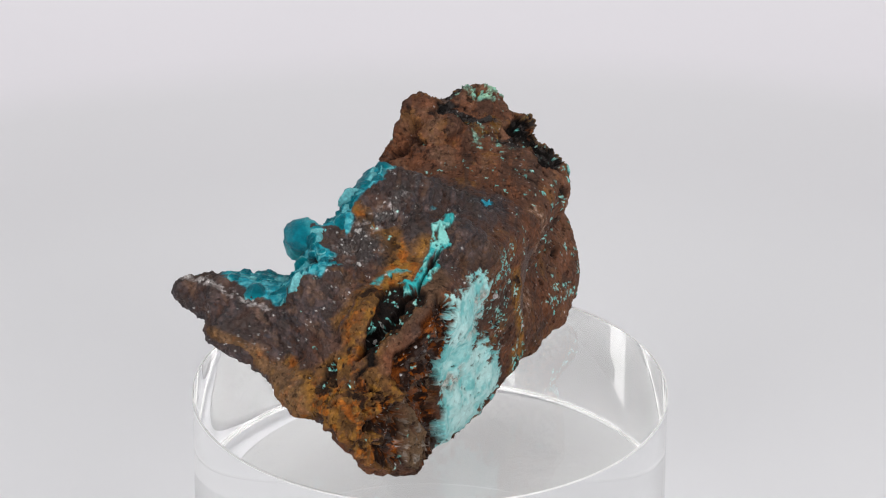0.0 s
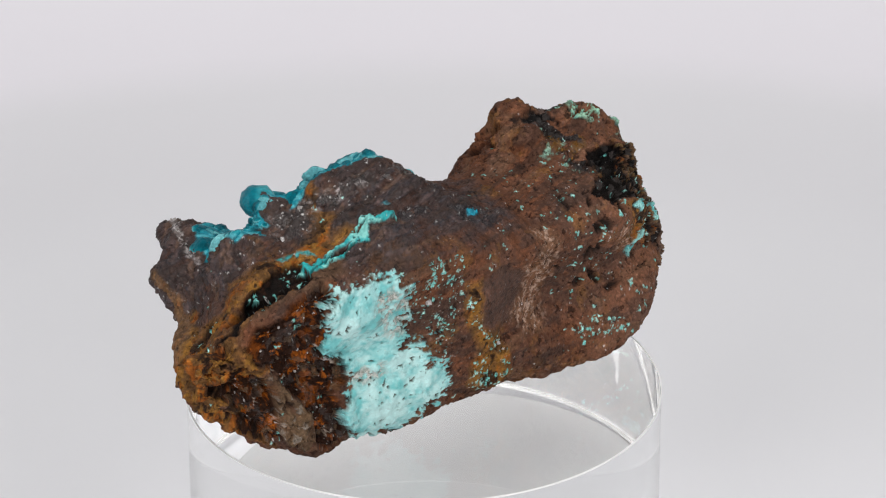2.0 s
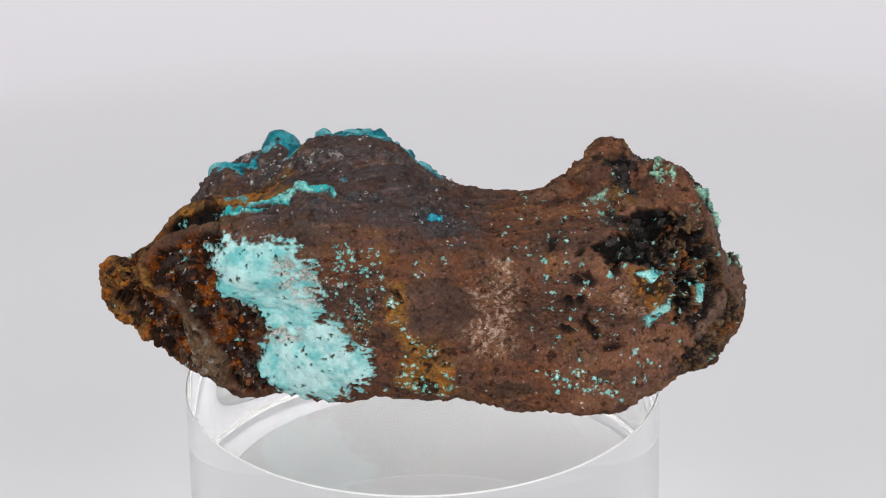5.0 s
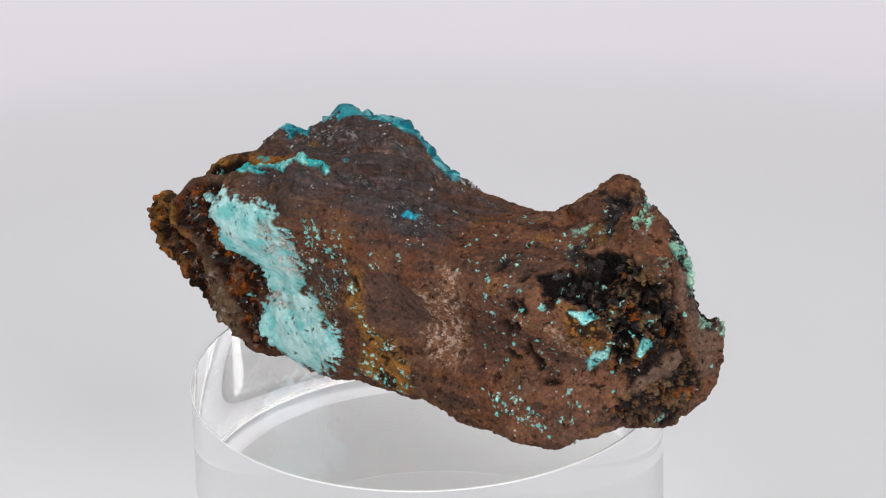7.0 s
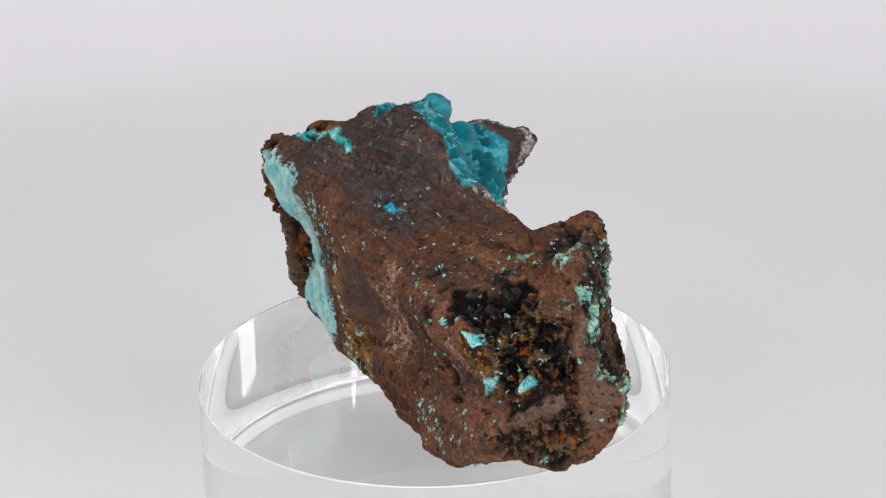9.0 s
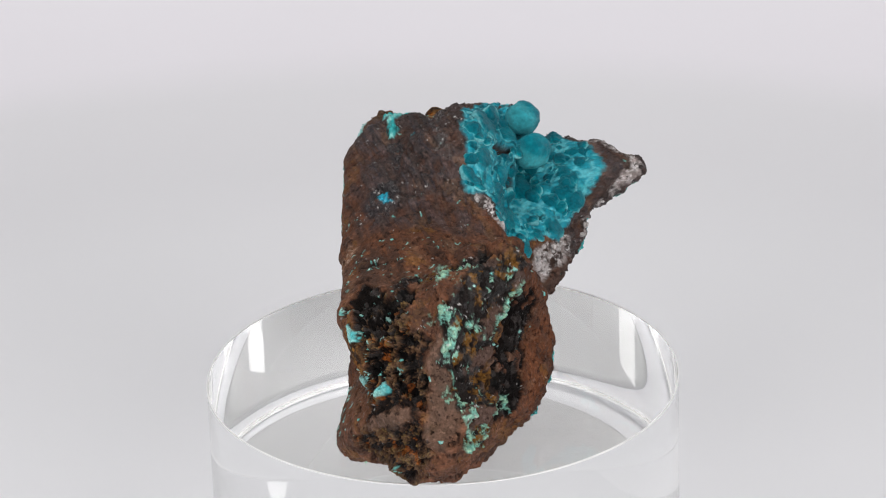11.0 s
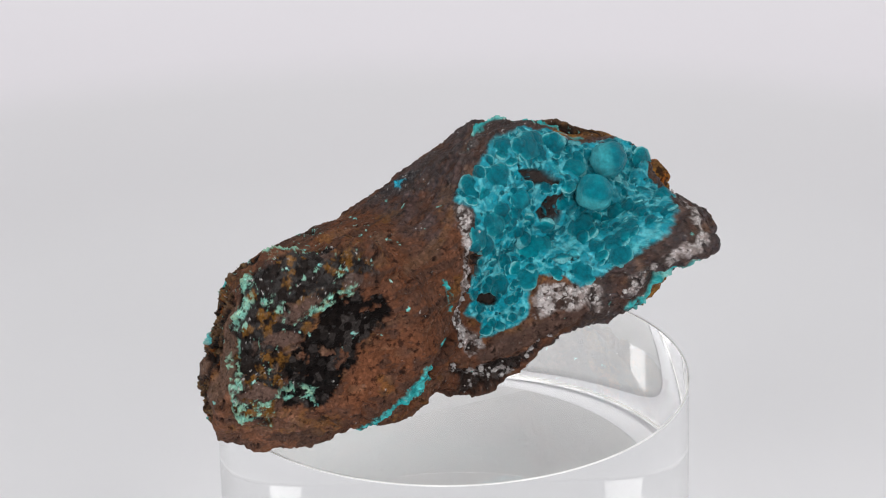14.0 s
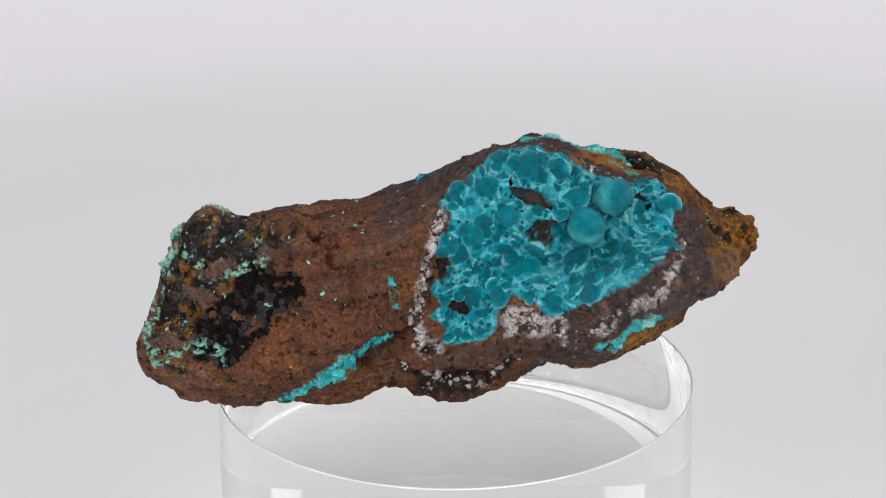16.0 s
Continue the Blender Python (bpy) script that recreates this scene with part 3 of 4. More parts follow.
QUARTZ = (238.6, [6.3, 7.1, 7.8, 8, 9.7, 7.7, 11.7, 7.1, 13.2, 6.2, 13.1, 4.2, 11.1, 5, 6.7, 4.7, 6, 5.5])
LEDGE_DARK = (238.6, [-4.1, 2.3, -2, 1.3, 1.4, 1.7, 4.5, 1.2, 8.6, 2.7, 7.6, 1.1, 3.5, -1.5, -1.5, -1.8, -3, 0.3, -4, 1.3])
TEAL = (238.6, [0.3, 18.4, 1.6, 19.8, 3.1, 20.6, 4.5, 22.2, 6.7, 23.5, 9.8, 23.9, 13, 23.6, 14.2, 22.2, 17.2, 22.1, 18.6, 20.8, 20.9, 21.1, 23.7, 20.5, 23.5, 18.5, 24.5, 17.3, 24.8, 14.9, 22.9, 12.7, 21.1, 11, 18.4, 9.8, 16.3, 8.5, 14.6, 8.1, 12.8, 7.3, 11.4, 6.6, 10.1, 8.4, 7.4, 9.1, 6.1, 7.5, 5.4, 5, 3.7, 4.2, 1.4, 3.7, 0.2, 4.1, 0.8, 5.7, -0.7, 7.3, 0.6, 8.3, -0.8, 10.1, 1.2, 11.4, 2.3, 12.8, -0.4, 13.7, 1, 14.4, 1.6, 17])
HOLE_A = (238.6, [7.7, 19.8, 9.6, 19.6, 11.5, 18.6, 11.8, 17.8, 9.3, 18.3, 8.3, 18.9])
HOLE_B = (238.6, [9.8, 16.2, 10.7, 16.9, 12.3, 16, 12.3, 14.9, 11.6, 13.8, 9.8, 14.3, 9.2, 15.4])
HOLE_C = (238.6, [0.1, 12.8, 2.3, 13.1, 2.1, 11.9, 0.5, 10.9])
HOLE_D = (238.6, [1, 8.7, 2.9, 8.9, 2.9, 7.3, 1.2, 7.8])
HOLE_E = (238.6, [20.9, 19.2, 21.9, 19.6, 21.9, 18.3, 20.4, 18.1])
QUARTZ_LOW = (238.6, [10.6, 7.1, 12.8, 7.2, 13.1, 5.4, 12.7, 3.7, 11.4, 4.6])
QUARTZ_RIGHT = (238.6, [16.2, 6.4, 18, 7.6, 20.1, 8.4, 22.3, 9.7, 24.4, 13.1, 25.4, 14.5, 24.8, 12.7, 22.1, 8.1, 18.4, 6.8, 17.1, 5, 15.8, 5])
PALE_LOW = (238.6, [16.6, 4, 18.4, 5, 19.7, 6.3, 21.8, 7, 22.9, 6.7, 22.1, 6.1, 20.2, 5.4, 18.8, 4.5, 18.1, 3.1, 16.2, 3.2])
OCHRE_LOW = (238.6, [18.4, 4.1, 21.1, 5.4, 25.3, 6.1, 23.4, 4.6, 21, 2.6, 18.9, 2.9])
OCHRE_TOP = (238.6, [13.8, 23.4, 17.3, 22.8, 21.2, 22.7, 24.5, 22, 25.6, 20.9, 29, 18.2, 29.9, 17.2, 28.4, 17.7, 25.5, 20, 22, 21.4, 18.2, 22.1, 14.2, 22.5])
KNOB = (238.6, [28.4, 12.6, 29.6, 13.5, 31.5, 13.1, 32.5, 11.7, 31.1, 10.2, 28.2, 10.4])
OCHRE_TIP = (238.6, [30.4, 16.8, 33.8, 16.6, 34.5, 15.5, 34.3, 13.8, 32.5, 12.8, 30, 13.3, 30, 14.9])
POROUS = (104.4, [11.2, 9, 12.4, 10.1, 16.1, 12.7, 19.5, 13.1, 20.8, 12.7, 21.4, 10.9, 23.8, 10.5, 23.9, 7.9, 25.3, 4.8, 25.7, 2.4, 26.9, 0.2, 25.4, -2.5, 22.4, -4.3, 19.4, -4.7, 17.7, -3.8, 17.9, -1.4, 19.3, -0.3, 18.6, 1.1, 17.1, 1.5, 17.2, 5, 15.7, 7, 13.7, 8.6, 11.7, 8.6])
END_TEAL_A = (134.2, [8.8, 1.5, 9.9, 0.5, 8.4, -0.4, 8, -0.1])
END_TEAL_B = (134.2, [4.8, 1.2, 5.8, 1.1, 5.8, 0.1, 4.7, -0.8])
END_TEAL_C = (134.2, [2.6, 5.5, 4.2, 5.3, 4.8, 4.6, 3.7, 4.3])
END_VEIN = (134.2, [13.2, 10.7, 13.7, 10.4, 14.6, 9, 15, 7.3, 15.3, 5.1, 15, 4.2, 14.6, 6.9, 13.8, 8.6])
END_DARK = (134.2, [15.5, 4.3, 17.4, 4.6, 18.7, 3.3, 18.1, 1.1, 16.8, 0.8, 15.7, 2.1])
END_LINE = (134.2, [15, 2.6, 16.3, 1.2, 17.6, 0.2, 17.4, -0.2, 15.7, 0.9])
END_PEAK = (134.2, [11.6, 14.1, 13.1, 15.9, 15.2, 16.1, 17, 15.6, 16.8, 13.3, 14.4, 13.7, 12.8, 13.3, 11.9, 12.9])
ISLE_C = (208.8, [-20.5, -0.2, -16.1, 0.6, -15.9, -0.4, -19.4, -0.9])
GREEN_A = (208.8, [-17.9, 9.5, -16.5, 9.4, -16.7, 7.9, -17.6, 8.4])
GREEN_B = (208.8, [-14.9, 7, -11.5, 8.7, -10.6, 9.5, -8.1, 10.3, -8.6, 9.7, -11.6, 7.9, -14, 6.5])
GREEN_C = (208.8, [-20.3, 4.5, -19.3, 2, -19.2, 1, -19.8, 0.5, -20.4, 2.1])
GREEN_D = (208.8, [-21, -0.7, -19, -1.9, -16.8, -0.8, -17.5, -2.2, -19.5, -3.1, -21.2, -2.3])
GREEN_E = (208.8, [-17.3, 0.9, -15.4, 0.5, -11.7, -0, -12.1, -0.8, -15.1, -0.7, -17, 0.2])
GREEN_RIDGE = (208.8, [-19.5, 10.2, -18.5, 10.8, -18.1, 8.8, -19.2, 6.2, -20.2, 3.4, -19.9, 5.8])
GROOVE = (208.8, [-1.1, 1.3, -0.1, 3.7, 1.2, 5.1, 2.1, 6.1, 1.7, 4.5, 0.4, 2.8, -0.5, 0.8])
END_SMOOTH = (104.4, [20, 0.8, 22.9, 2.7, 24.5, 3.9, 25.1, 2.6, 22.1, 0.4, 19.2, -0.9])
END_GREY = (104.4, [24, 11.3, 25.2, 12, 26.1, 7.3, 28.3, 5.3, 28, 0.9, 26.6, 0.5, 25.5, 4.8, 24.2, 7.9])
END_OCHRE = (104.4, [12.6, 7.7, 15.7, 7.5, 16.9, 5.1, 16, 2.7, 13.6, 4.3])
PIT_H = (104.4, [7.6, 8.6, 8.4, 8.7, 9.2, 7.4, 8.8, 6.7, 7.9, 7.8])
PIT_I = (104.4, [7.3, 5.7, 8, 6.3, 8.3, 5.7, 7.6, 5])
PIT_J = (104.4, [8.8, 4, 9.9, 3.3, 11, 1.8, 10.5, 1.4, 9.3, 2.9])
PIT_K = (104.4, [10.8, 8.5, 12, 8.6, 11.9, 7.6, 11, 7.7])
PIT_L = (104.4, [11.1, 9.7, 12.1, 10.2, 12.8, 9.3, 11.8, 8.9])
BARE_FLANK = (0, [-4.7, 21.9, -5.6, 19.9, -7.8, 17.4, -9, 15.8, -10.6, 13, -11.4, 11.2, -12.9, 10.3, -13.5, 9.1, -15.9, 7.8, -18.1, 8.5, -20.4, 10.2, -22.4, 11.2, -25, 10.6, -20.3, 4.7, -12.8, 2.8, -3.2, 7.4, -0.3, 17.1, -2.2, 22])
HALO = (59.7, [-12, 13.3, -7.8, 14, -3.5, 13.2, -2.9, 9.6, -4.8, 3.7, -7.7, 7.3, -9.9, 10.8])
SLATE = (59.7, [-19.9, 20, -14.4, 22.7, -10.1, 23.8, -4.9, 23.6, -0.8, 20.6, 5.2, 19.7, 5.6, 15.3, -0.9, 15.7, -7.7, 18, -12.1, 19.2, -18.7, 19.1])
SPECKS = (59.7, [7.5, 19.4, 17, 19.8, 26.7, 14.7, 24.8, 4.2, 18.9, -0.3, 12.4, 1.6, 10.6, 11.6])
SPECK_LOW = (59.7, [-0.9, 4.3, 4.1, 3.4, 4.1, 0.1, -0.4, -0.4])


def mix(a, b, m):
    return a + (np.asarray(b) - a) * m[:, None]


def masked(values, mask, fn):
    """fn at the points where the mask is above 0, zero elsewhere."""
    out = np.zeros(len(values))
    at = np.nonzero(mask > 0.001)[0]
    if len(at):
        out[at] = fn(values[at])
    return out


def step(x, edge, soft):
    return np.clip((x - edge) / soft + 0.5, 0, 1)


def flakes(P, size, share, radius, seed):
    """Scattered angular flakes: 1 on a flake, 0 between; share of the cells that hold one."""
    q = P / size + 0.35 * np.stack([vnoise(P / size * 3, seed + 7), vnoise(P / size * 3, seed + 8), vnoise(P / size * 3, seed + 9)], 1)
    f = np.floor(q - 0.5).astype(np.int64)
    best = np.zeros(len(P))
    for dx in (0, 1):
        for dy in (0, 1):
            for dz in (0, 1):
                c = f + (dx, dy, dz)
                pt = c + jitter(c, seed)
                on = hash01(c[:, 0], c[:, 1], c[:, 2], seed + 4) < share
                r = radius * (0.35 + hash01(c[:, 0], c[:, 1], c[:, 2], seed + 5))
                d = np.sqrt(((pt - q) ** 2).sum(1))
                best = np.maximum(best, np.where(on, np.clip((r - d) / 0.08, 0, 1), 0))
    return best


def chips(P, size, seed):
    """Angular facets: a random plane height for each cell, blended at no edge, and the cell's random number."""
    q = P / size
    f = np.floor(q - 0.5).astype(np.int64)
    d1 = np.full(len(P), 9.0)
    tilt = np.zeros(len(P))
    rnd = np.zeros(len(P))
    for dx in (0, 1):
        for dy in (0, 1):
            for dz in (0, 1):
                c = f + (dx, dy, dz)
                h = np.stack([hash01(c[:, 0], c[:, 1], c[:, 2], seed + s) for s in range(1, 7)], 1)
                off = q - c - 0.2 - 0.6 * h[:, :3]
                d = np.sqrt((off ** 2).sum(1))
                near = d < d1
                d1 = np.where(near, d, d1)
                tilt = np.where(near, (off * (h[:, 3:] * 2 - 1)).sum(1) + h[:, 3] - 0.5, tilt)
                rnd = np.where(near, h[:, 5], rnd)
    return tilt, rnd


BROWN, RED_BROWN, SLATE_BROWN = (0.104, 0.046, 0.027), (0.152, 0.056, 0.026), (0.036, 0.024, 0.0235)
OCHRE_TONE, ORANGE, RUST_DARK, BLACK = (0.26, 0.12, 0.022), (0.34, 0.088, 0.008), (0.014, 0.007, 0.005), (0.006, 0.005, 0.005)
PALE_TONE, PALE_DEEP, TEAL_TONE, GREEN_PALE = (0.33, 0.62, 0.61), (0.12, 0.45, 0.45), (0.002, 0.23, 0.30), (0.28, 0.55, 0.43)
GREY_QUARTZ = (0.50, 0.46, 0.45)


def specimen():
    ny, na = 900, 1160
    G = body_surface(ny, na)
    N = grid_normals(G).reshape(-1, 3)
    P = G.reshape(-1, 3)

    warp = np.stack([fbm(P, 2.4, 5, 0.62, 41), fbm(P, 2.4, 5, 0.62, 57)], 1)

    def area(patch, wobble=0.5, soft=0.4, facing=0.0):
        return outline(P, N, patch[0], patch[1], warp * wobble, soft, facing)

    def areas(patches, wobble=0.5, soft=0.4, facing=0.0):
        return np.maximum.reduce([area(p, wobble, soft, facing) for p in patches])

    n_big, n_mid, n_fine = fbm(P, 5.0, 4, 0.55, 3), fbm(P, 1.5, 4, 0.6, 11), fbm(P, 0.42, 4, 0.65, 23)
    ridged = 1 - np.abs(fbm(P, 2.2, 4, 0.6, 31)) * 2
    lines = fbm(P * (1.0, 0.16, 1.0), 0.9, 4, 0.6, 71)
    layers = fbm(P * (0.9, 0.12, 1.0), 1.6, 5, 0.6, 141)
    blotch = fbm(P, 1.0, 5, 0.68, 171)
    turquoise = area(TEAL, 0.45, 0.3, -0.08) * (1 - area(BARE_FLANK, 0.35, 0.3, 0.38))

    # pale turquoise crust, feathered out to one side, worn through to grey in two places
    streaky = fbm(P * (1, 1, 0.55), 1.1, 5, 0.7, 95)
    feather = fbm(P * (1.0, 0.28, 1.6), 0.7, 4, 0.65, 161)
    cover = area(PALE, 0.7, 3.4)
    frayed = 0.25 + 0.75 * step(P @ view_axes(59.7)[0], -12.5, 5.0)
    pale = step(cover + 0.6 * (0.6 * streaky + 0.9 * feather * frayed) * (1 - np.abs(2 * cover - 1)) + 0.14 * n_fine * (cover > 0.02), 0.5, 0.16)
    fringe = area(HALO, 0.8, 3.0) * step(feather + 0.5 * streaky - 0.5 * (1 - np.clip(3 * cover, 0, 1)) - 0.03 * np.clip(P[:, 2] - 6, 0, 10), 0.25, 0.14)
    pale = np.maximum(pale, fringe)
    rubbed = np.maximum(area(PALE_WORN, 0.9, 1.4), area(PALE_GREY, 0.7, 0.9)) * step(blotch + 0.4 * n_fine, -0.05, 0.25)
    pale_hole = step(fbm(P, 0.6, 3, 0.6, 93), 0.74, 0.1)

    rib = np.maximum(step(area(RIB, 0.3, 1.2), 0.66, 0.2), step(area(NOSE_RIB, 0.3, 1.6), 0.8, 0.2))
    rust = areas((RUST, RUST_LOW, RUST_FRONT, NOSE_DARK), 0.6, 0.35) * (1 - pale) * (1 - 0.9 * rib)
    seam = area(SEAM_DARK, 0.5, 0.4)
    crack = area(CRACK, 0.3, 0.35)
    groove = np.maximum(area(GROOVE, 0.3, 0.3), area(RED_CRACK, 0.9, 0.5) * step(n_mid, -0.1, 0.3))
    tan = area(TAN_RIDGE, 0.4, 0.8) * (1 - pale)
    porous = np.maximum(area(POROUS, 0.9, 0.8), area(BLACK_LOW, 0.6, 0.4))
    end_smooth = np.maximum(area(END_SMOOTH, 0.8, 0.6), area(END_GREY, 0.5, 0.6) * 0.9)
    porous = porous * (1 - end_smooth)
    end_dark = np.maximum(area(END_DARK, 0.5, 0.4), area(END_PEAK, 0.9, 0.6) * step(n_mid, -0.25, 0.3))
    black = np.maximum.reduce([area(BLACK_TOP, 0.9, 0.3) * step(blotch, -0.25, 0.2), area(BLACK_BACK, 1.2, 0.35) * step(fbm(P, 1.6, 4, 0.65, 97), -0.5, 0.2),
                               areas((BLACK_FAR_A, BLACK_FAR_B, BLACK_PEAK), 0.7, 0.3), area(BLACK_SIDE, 0.7, 0.4) * step(blotch, 0.08, 0.2)])
    end_black = np.maximum(areas((END_BLACK_A, END_BLACK_B), 0.8, 0.4), area(OCHRE_END, 0.6, 0.8) * step(fbm(P * (1, 1, 1.5), 2.2, 5, 0.65, 151), 0.32, 0.12)) * (1 - rib)
    isles = areas((ISLE_A, ISLE_B, ISLE_C), 0.7, 0.3)
    glitter = area(GLITTER, 0.8, 0.5) * (1 - isles)
    black = black * (1 - isles)
    ochre = areas((NOSE, OCHRE_BAND, OCHRE_PATCH, OCHRE_TIP, OCHRE_TOP, OCHRE_LOW, OCHRE_END, OCHRE_SIDE, OCHRE_SEAM, END_OCHRE, KNOB), 0.6, 0.9)
    knob = area(KNOB, 0.2, 0.5)
    vein = np.maximum.reduce([step(area(VEIN, 0.22, 0.8), 0.62, 0.15) * step(n_fine, -0.6, 0.4), step(area(VEIN_TOP, 0.3, 1.2), 0.72, 0.15) * step(n_fine + 0.9 * n_mid, -0.3, 0.3),
                              area(PALE_LOW, 0.5, 0.3) * step(n_mid, -0.35, 0.25)]) * (1 - crack)
    vein_line = area(VEIN_LINE, 0.3, 0.25) * step(blotch, -0.2, 0.3)
    streak = np.maximum.reduce([step(area(STREAK, 0.5, 1.2) + 0.35 * blotch, 0.55, 0.2), area(SLIVER, 0.15, 0.2) * step(blotch, -0.3, 0.3), area(STREAK_END, 0.3, 0.3) * step(blotch, -0.1, 0.3)])
    green = np.maximum(areas((GREEN_A, GREEN_B, GREEN_C, GREEN_D, GREEN_E, PEAK_GREEN, END_LINE), 0.8, 0.4) * step(blotch + 0.5 * n_fine, 0.12, 0.2),
                       np.maximum(step(area(GREEN_RIDGE, 0.4, 1.0), 0.6, 0.2), area(END_VEIN, 0.3, 0.3)) * step(blotch, -0.05, 0.3))
    quartz = areas((QUARTZ, QUARTZ_SIDE, QUARTZ_LOW, QUARTZ_RIGHT), 0.6, 0.5) * (1 - turquoise)
    crest = area(CREST, 0.7, 0.8) * (1 - turquoise)
    ledge = area(LEDGE_DARK, 0.5, 0.5)
    shelf = area(LEDGE_BROWN, 0.3, 0.5)
    dark_glint = np.maximum(area(DARK_GLINT, 0.9, 0.9), area(LEDGE_TOP, 0.4, 0.4)) * step(blotch, -0.35, 0.4)
    holes = areas((HOLE_A, HOLE_B, HOLE_C, HOLE_D, HOLE_E), 0.7, 0.35) * step(blotch + 0.4 * n_fine, -0.5, 0.2)
    holes = np.maximum(holes, turquoise * step(fbm(P, 0.9, 4, 0.6, 133), 0.85, 0.08))
    slate = area(SLATE, 1.2, 2.5)
    slate = np.maximum(slate, step(P[:, 2] + 1.5 * n_big, 20.5, 3.0) * (P[:, 1] < 4) * (P[:, 1] > -22))
    slate = np.maximum(slate, step(-P[:, 0] - 8.0 + 1.2 * n_big, 0, 3.0) * (P[:, 1] < -4) * step(-P[:, 1] - 27, -2.0, -4.0))
    slate = slate * (1 - np.clip(ochre + rust + seam, 0, 1)) * (1 - tan)
    smooth = area(SMOOTH, 0.5, 0.8)
    worn = np.maximum(area(WORN, 0.7, 1.2), area(WORN_RIGHT, 0.6, 0.8)) * step(blotch + 0.3 * n_fine, -0.5, 0.6)
    specks = np.maximum.reduce([area(SPECKS, 1.0, 3.0), area(SPECK_LOW, 0.6, 1.0)])
    dense = np.maximum(np.maximum(area(SPECK_DENSE, 0.6, 0.6), 0.8 * area(OCHRE_PATCH, 0.6, 0.6) * step(n_mid, 0.1, 0.2)), np.maximum(0.8 * area(HALO, 0.8, 1.5) * (1 - pale) * step(streaky, 0.05, 0.2), 0.7 * seam * step(n_mid, 0.15, 0.2)))
    notch = np.maximum(area(RED_NOTCH, 0.8, 0.8), area(RED_HOLE, 0.4, 0.4))
    orange = area(ORANGE_FIELD, 1.0, 1.2)
    neck = step(P[:, 1] + 1.0 * n_big, 4.0, 4.0) * step(-P[:, 0] + 0.6 * P[:, 2], 4.0, 4.0)
    bits = step(n_fine + n_mid, -0.5, 0.3) * areas((END_TEAL_A, END_TEAL_B, END_TEAL_C), 0.25, 0.2)
    dot = step(area(BLUE_DOT, 0.4, 0.9), 0.62, 0.2)
    pit = areas((PIT_A, PIT_B, PIT_C, PIT_D, PIT_E, PIT_F, PIT_G, PIT_H, PIT_I, PIT_J, PIT_K, PIT_L), 0.35, 0.35)

    # relief, in millimetres along the normal
    calm = 1 - 0.7 * np.maximum(smooth, 0.5 * slate)
    under = step(-N[:, 2], 0.25, 0.3)
    lift = 0.30 * n_big + under * (0.22 * n_mid + 0.14 * blotch) + (0.15 * n_mid + 0.10 * ridged) * calm + 0.05 * n_fine
    lift += (0.20 * lines + 0.16 * layers + 0.10 * ridged) * slate + 0.16 * layers * neck
    lift += 0.10 * np.round(2.2 * layers) * np.clip(slate + neck, 0, 1)
    lift *= 1 - 0.8 * pale
    tilt_r, rnd_r = np.zeros(len(P)), np.zeros(len(P))
    rough = np.maximum.reduce([rust, porous, black, glitter, quartz, ledge, crest, end_dark, dark_glint, seam])
    at = np.nonzero(rough > 0.001)[0]
    tilt_r[at], rnd_r[at] = chips(P[at], 0.75, 301)
    tilt_s = np.zeros(len(P))
    tilt_s[at] = chips(P[at], 0.36, 331)[0]
    lift += area(OCHRE_END, 0.6, 1.5) * (0.30 * n_mid + 0.25 * ridged - 0.15)
    lift += 0.40 * rib * (1 + 0.9 * n_mid + 0.3 * n_fine) - 0.6 * seam * (1 + 0.5 * n_mid + 0.5 * blotch) + 0.30 * tan * (1 + 0.5 * lines)
    lift += rust * (-0.8 + 0.16 * tilt_r + 0.11 * tilt_s + 0.45 * n_mid)
    lift += end_black * (-0.45 + 0.3 * n_mid + 0.12 * n_fine)
    lift += glitter * (0.10 * tilt_r + 0.08 * tilt_s + 0.2 * n_mid) + 0.15 * isles
    lift += (quartz + 0.5 * crest) * (0.24 * tilt_r + 0.15 * tilt_s)
    lift += ledge * (-0.5 + 0.4 * tilt_r + 0.22 * tilt_s) + 0.55 * shelf
    lift += dark_glint * (-0.15 + 0.14 * tilt_r + 0.10 * tilt_s)
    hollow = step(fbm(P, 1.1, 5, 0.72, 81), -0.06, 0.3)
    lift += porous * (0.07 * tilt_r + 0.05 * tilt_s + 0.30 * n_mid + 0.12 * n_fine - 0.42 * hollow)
    lift += np.maximum(black, end_dark) * (-0.30 + 0.05 * tilt_r + 0.05 * tilt_s + 0.10 * n_fine - 0.1 * step(n_mid, 0.1, 0.4))
    lift += -1.7 * crack - 0.8 * groove - 0.5 * notch * (1 + n_mid)
    pale_n = fbm(P * (1, 1, 0.8), 2.1, 3, 0.42, 91)
    lift += pale * (0.30 + 0.36 * pale_n - 0.34 * pale_hole - 0.15 * rubbed * (1 + n_fine))
    lift += 0.24 * vein * (1 + n_mid) + 0.24 * streak + 0.25 * green * (1 + n_fine)
    small_pit = np.zeros(len(P))
    brownish = np.clip(specks + notch + orange + neck + 0.5 * (n_big > 0.1) - slate - smooth - turquoise - pale, 0, 1)
    at = np.nonzero(brownish > 0.05)[0]
    small_pit[at] = flakes(P[at] * (1, 0.6, 1), 0.8, 0.2, 0.36, 431) * (brownish[at] > 0.3)
    lift -= 0.6 * pit + 0.32 * small_pit
    fl = np.zeros(len(P))
    at = np.nonzero(specks + dense > 0.02)[0]
    fl[at] = np.maximum(flakes(P[at], 0.7, 0.2, 0.34, 501) * (specks[at] > 0.3), flakes(P[at], 0.48, 0.65, 0.46, 531) * (dense[at] > 0.35))
    scat = flakes(P, 1.1, 0.07, 0.24, 561) * (1 - turquoise)
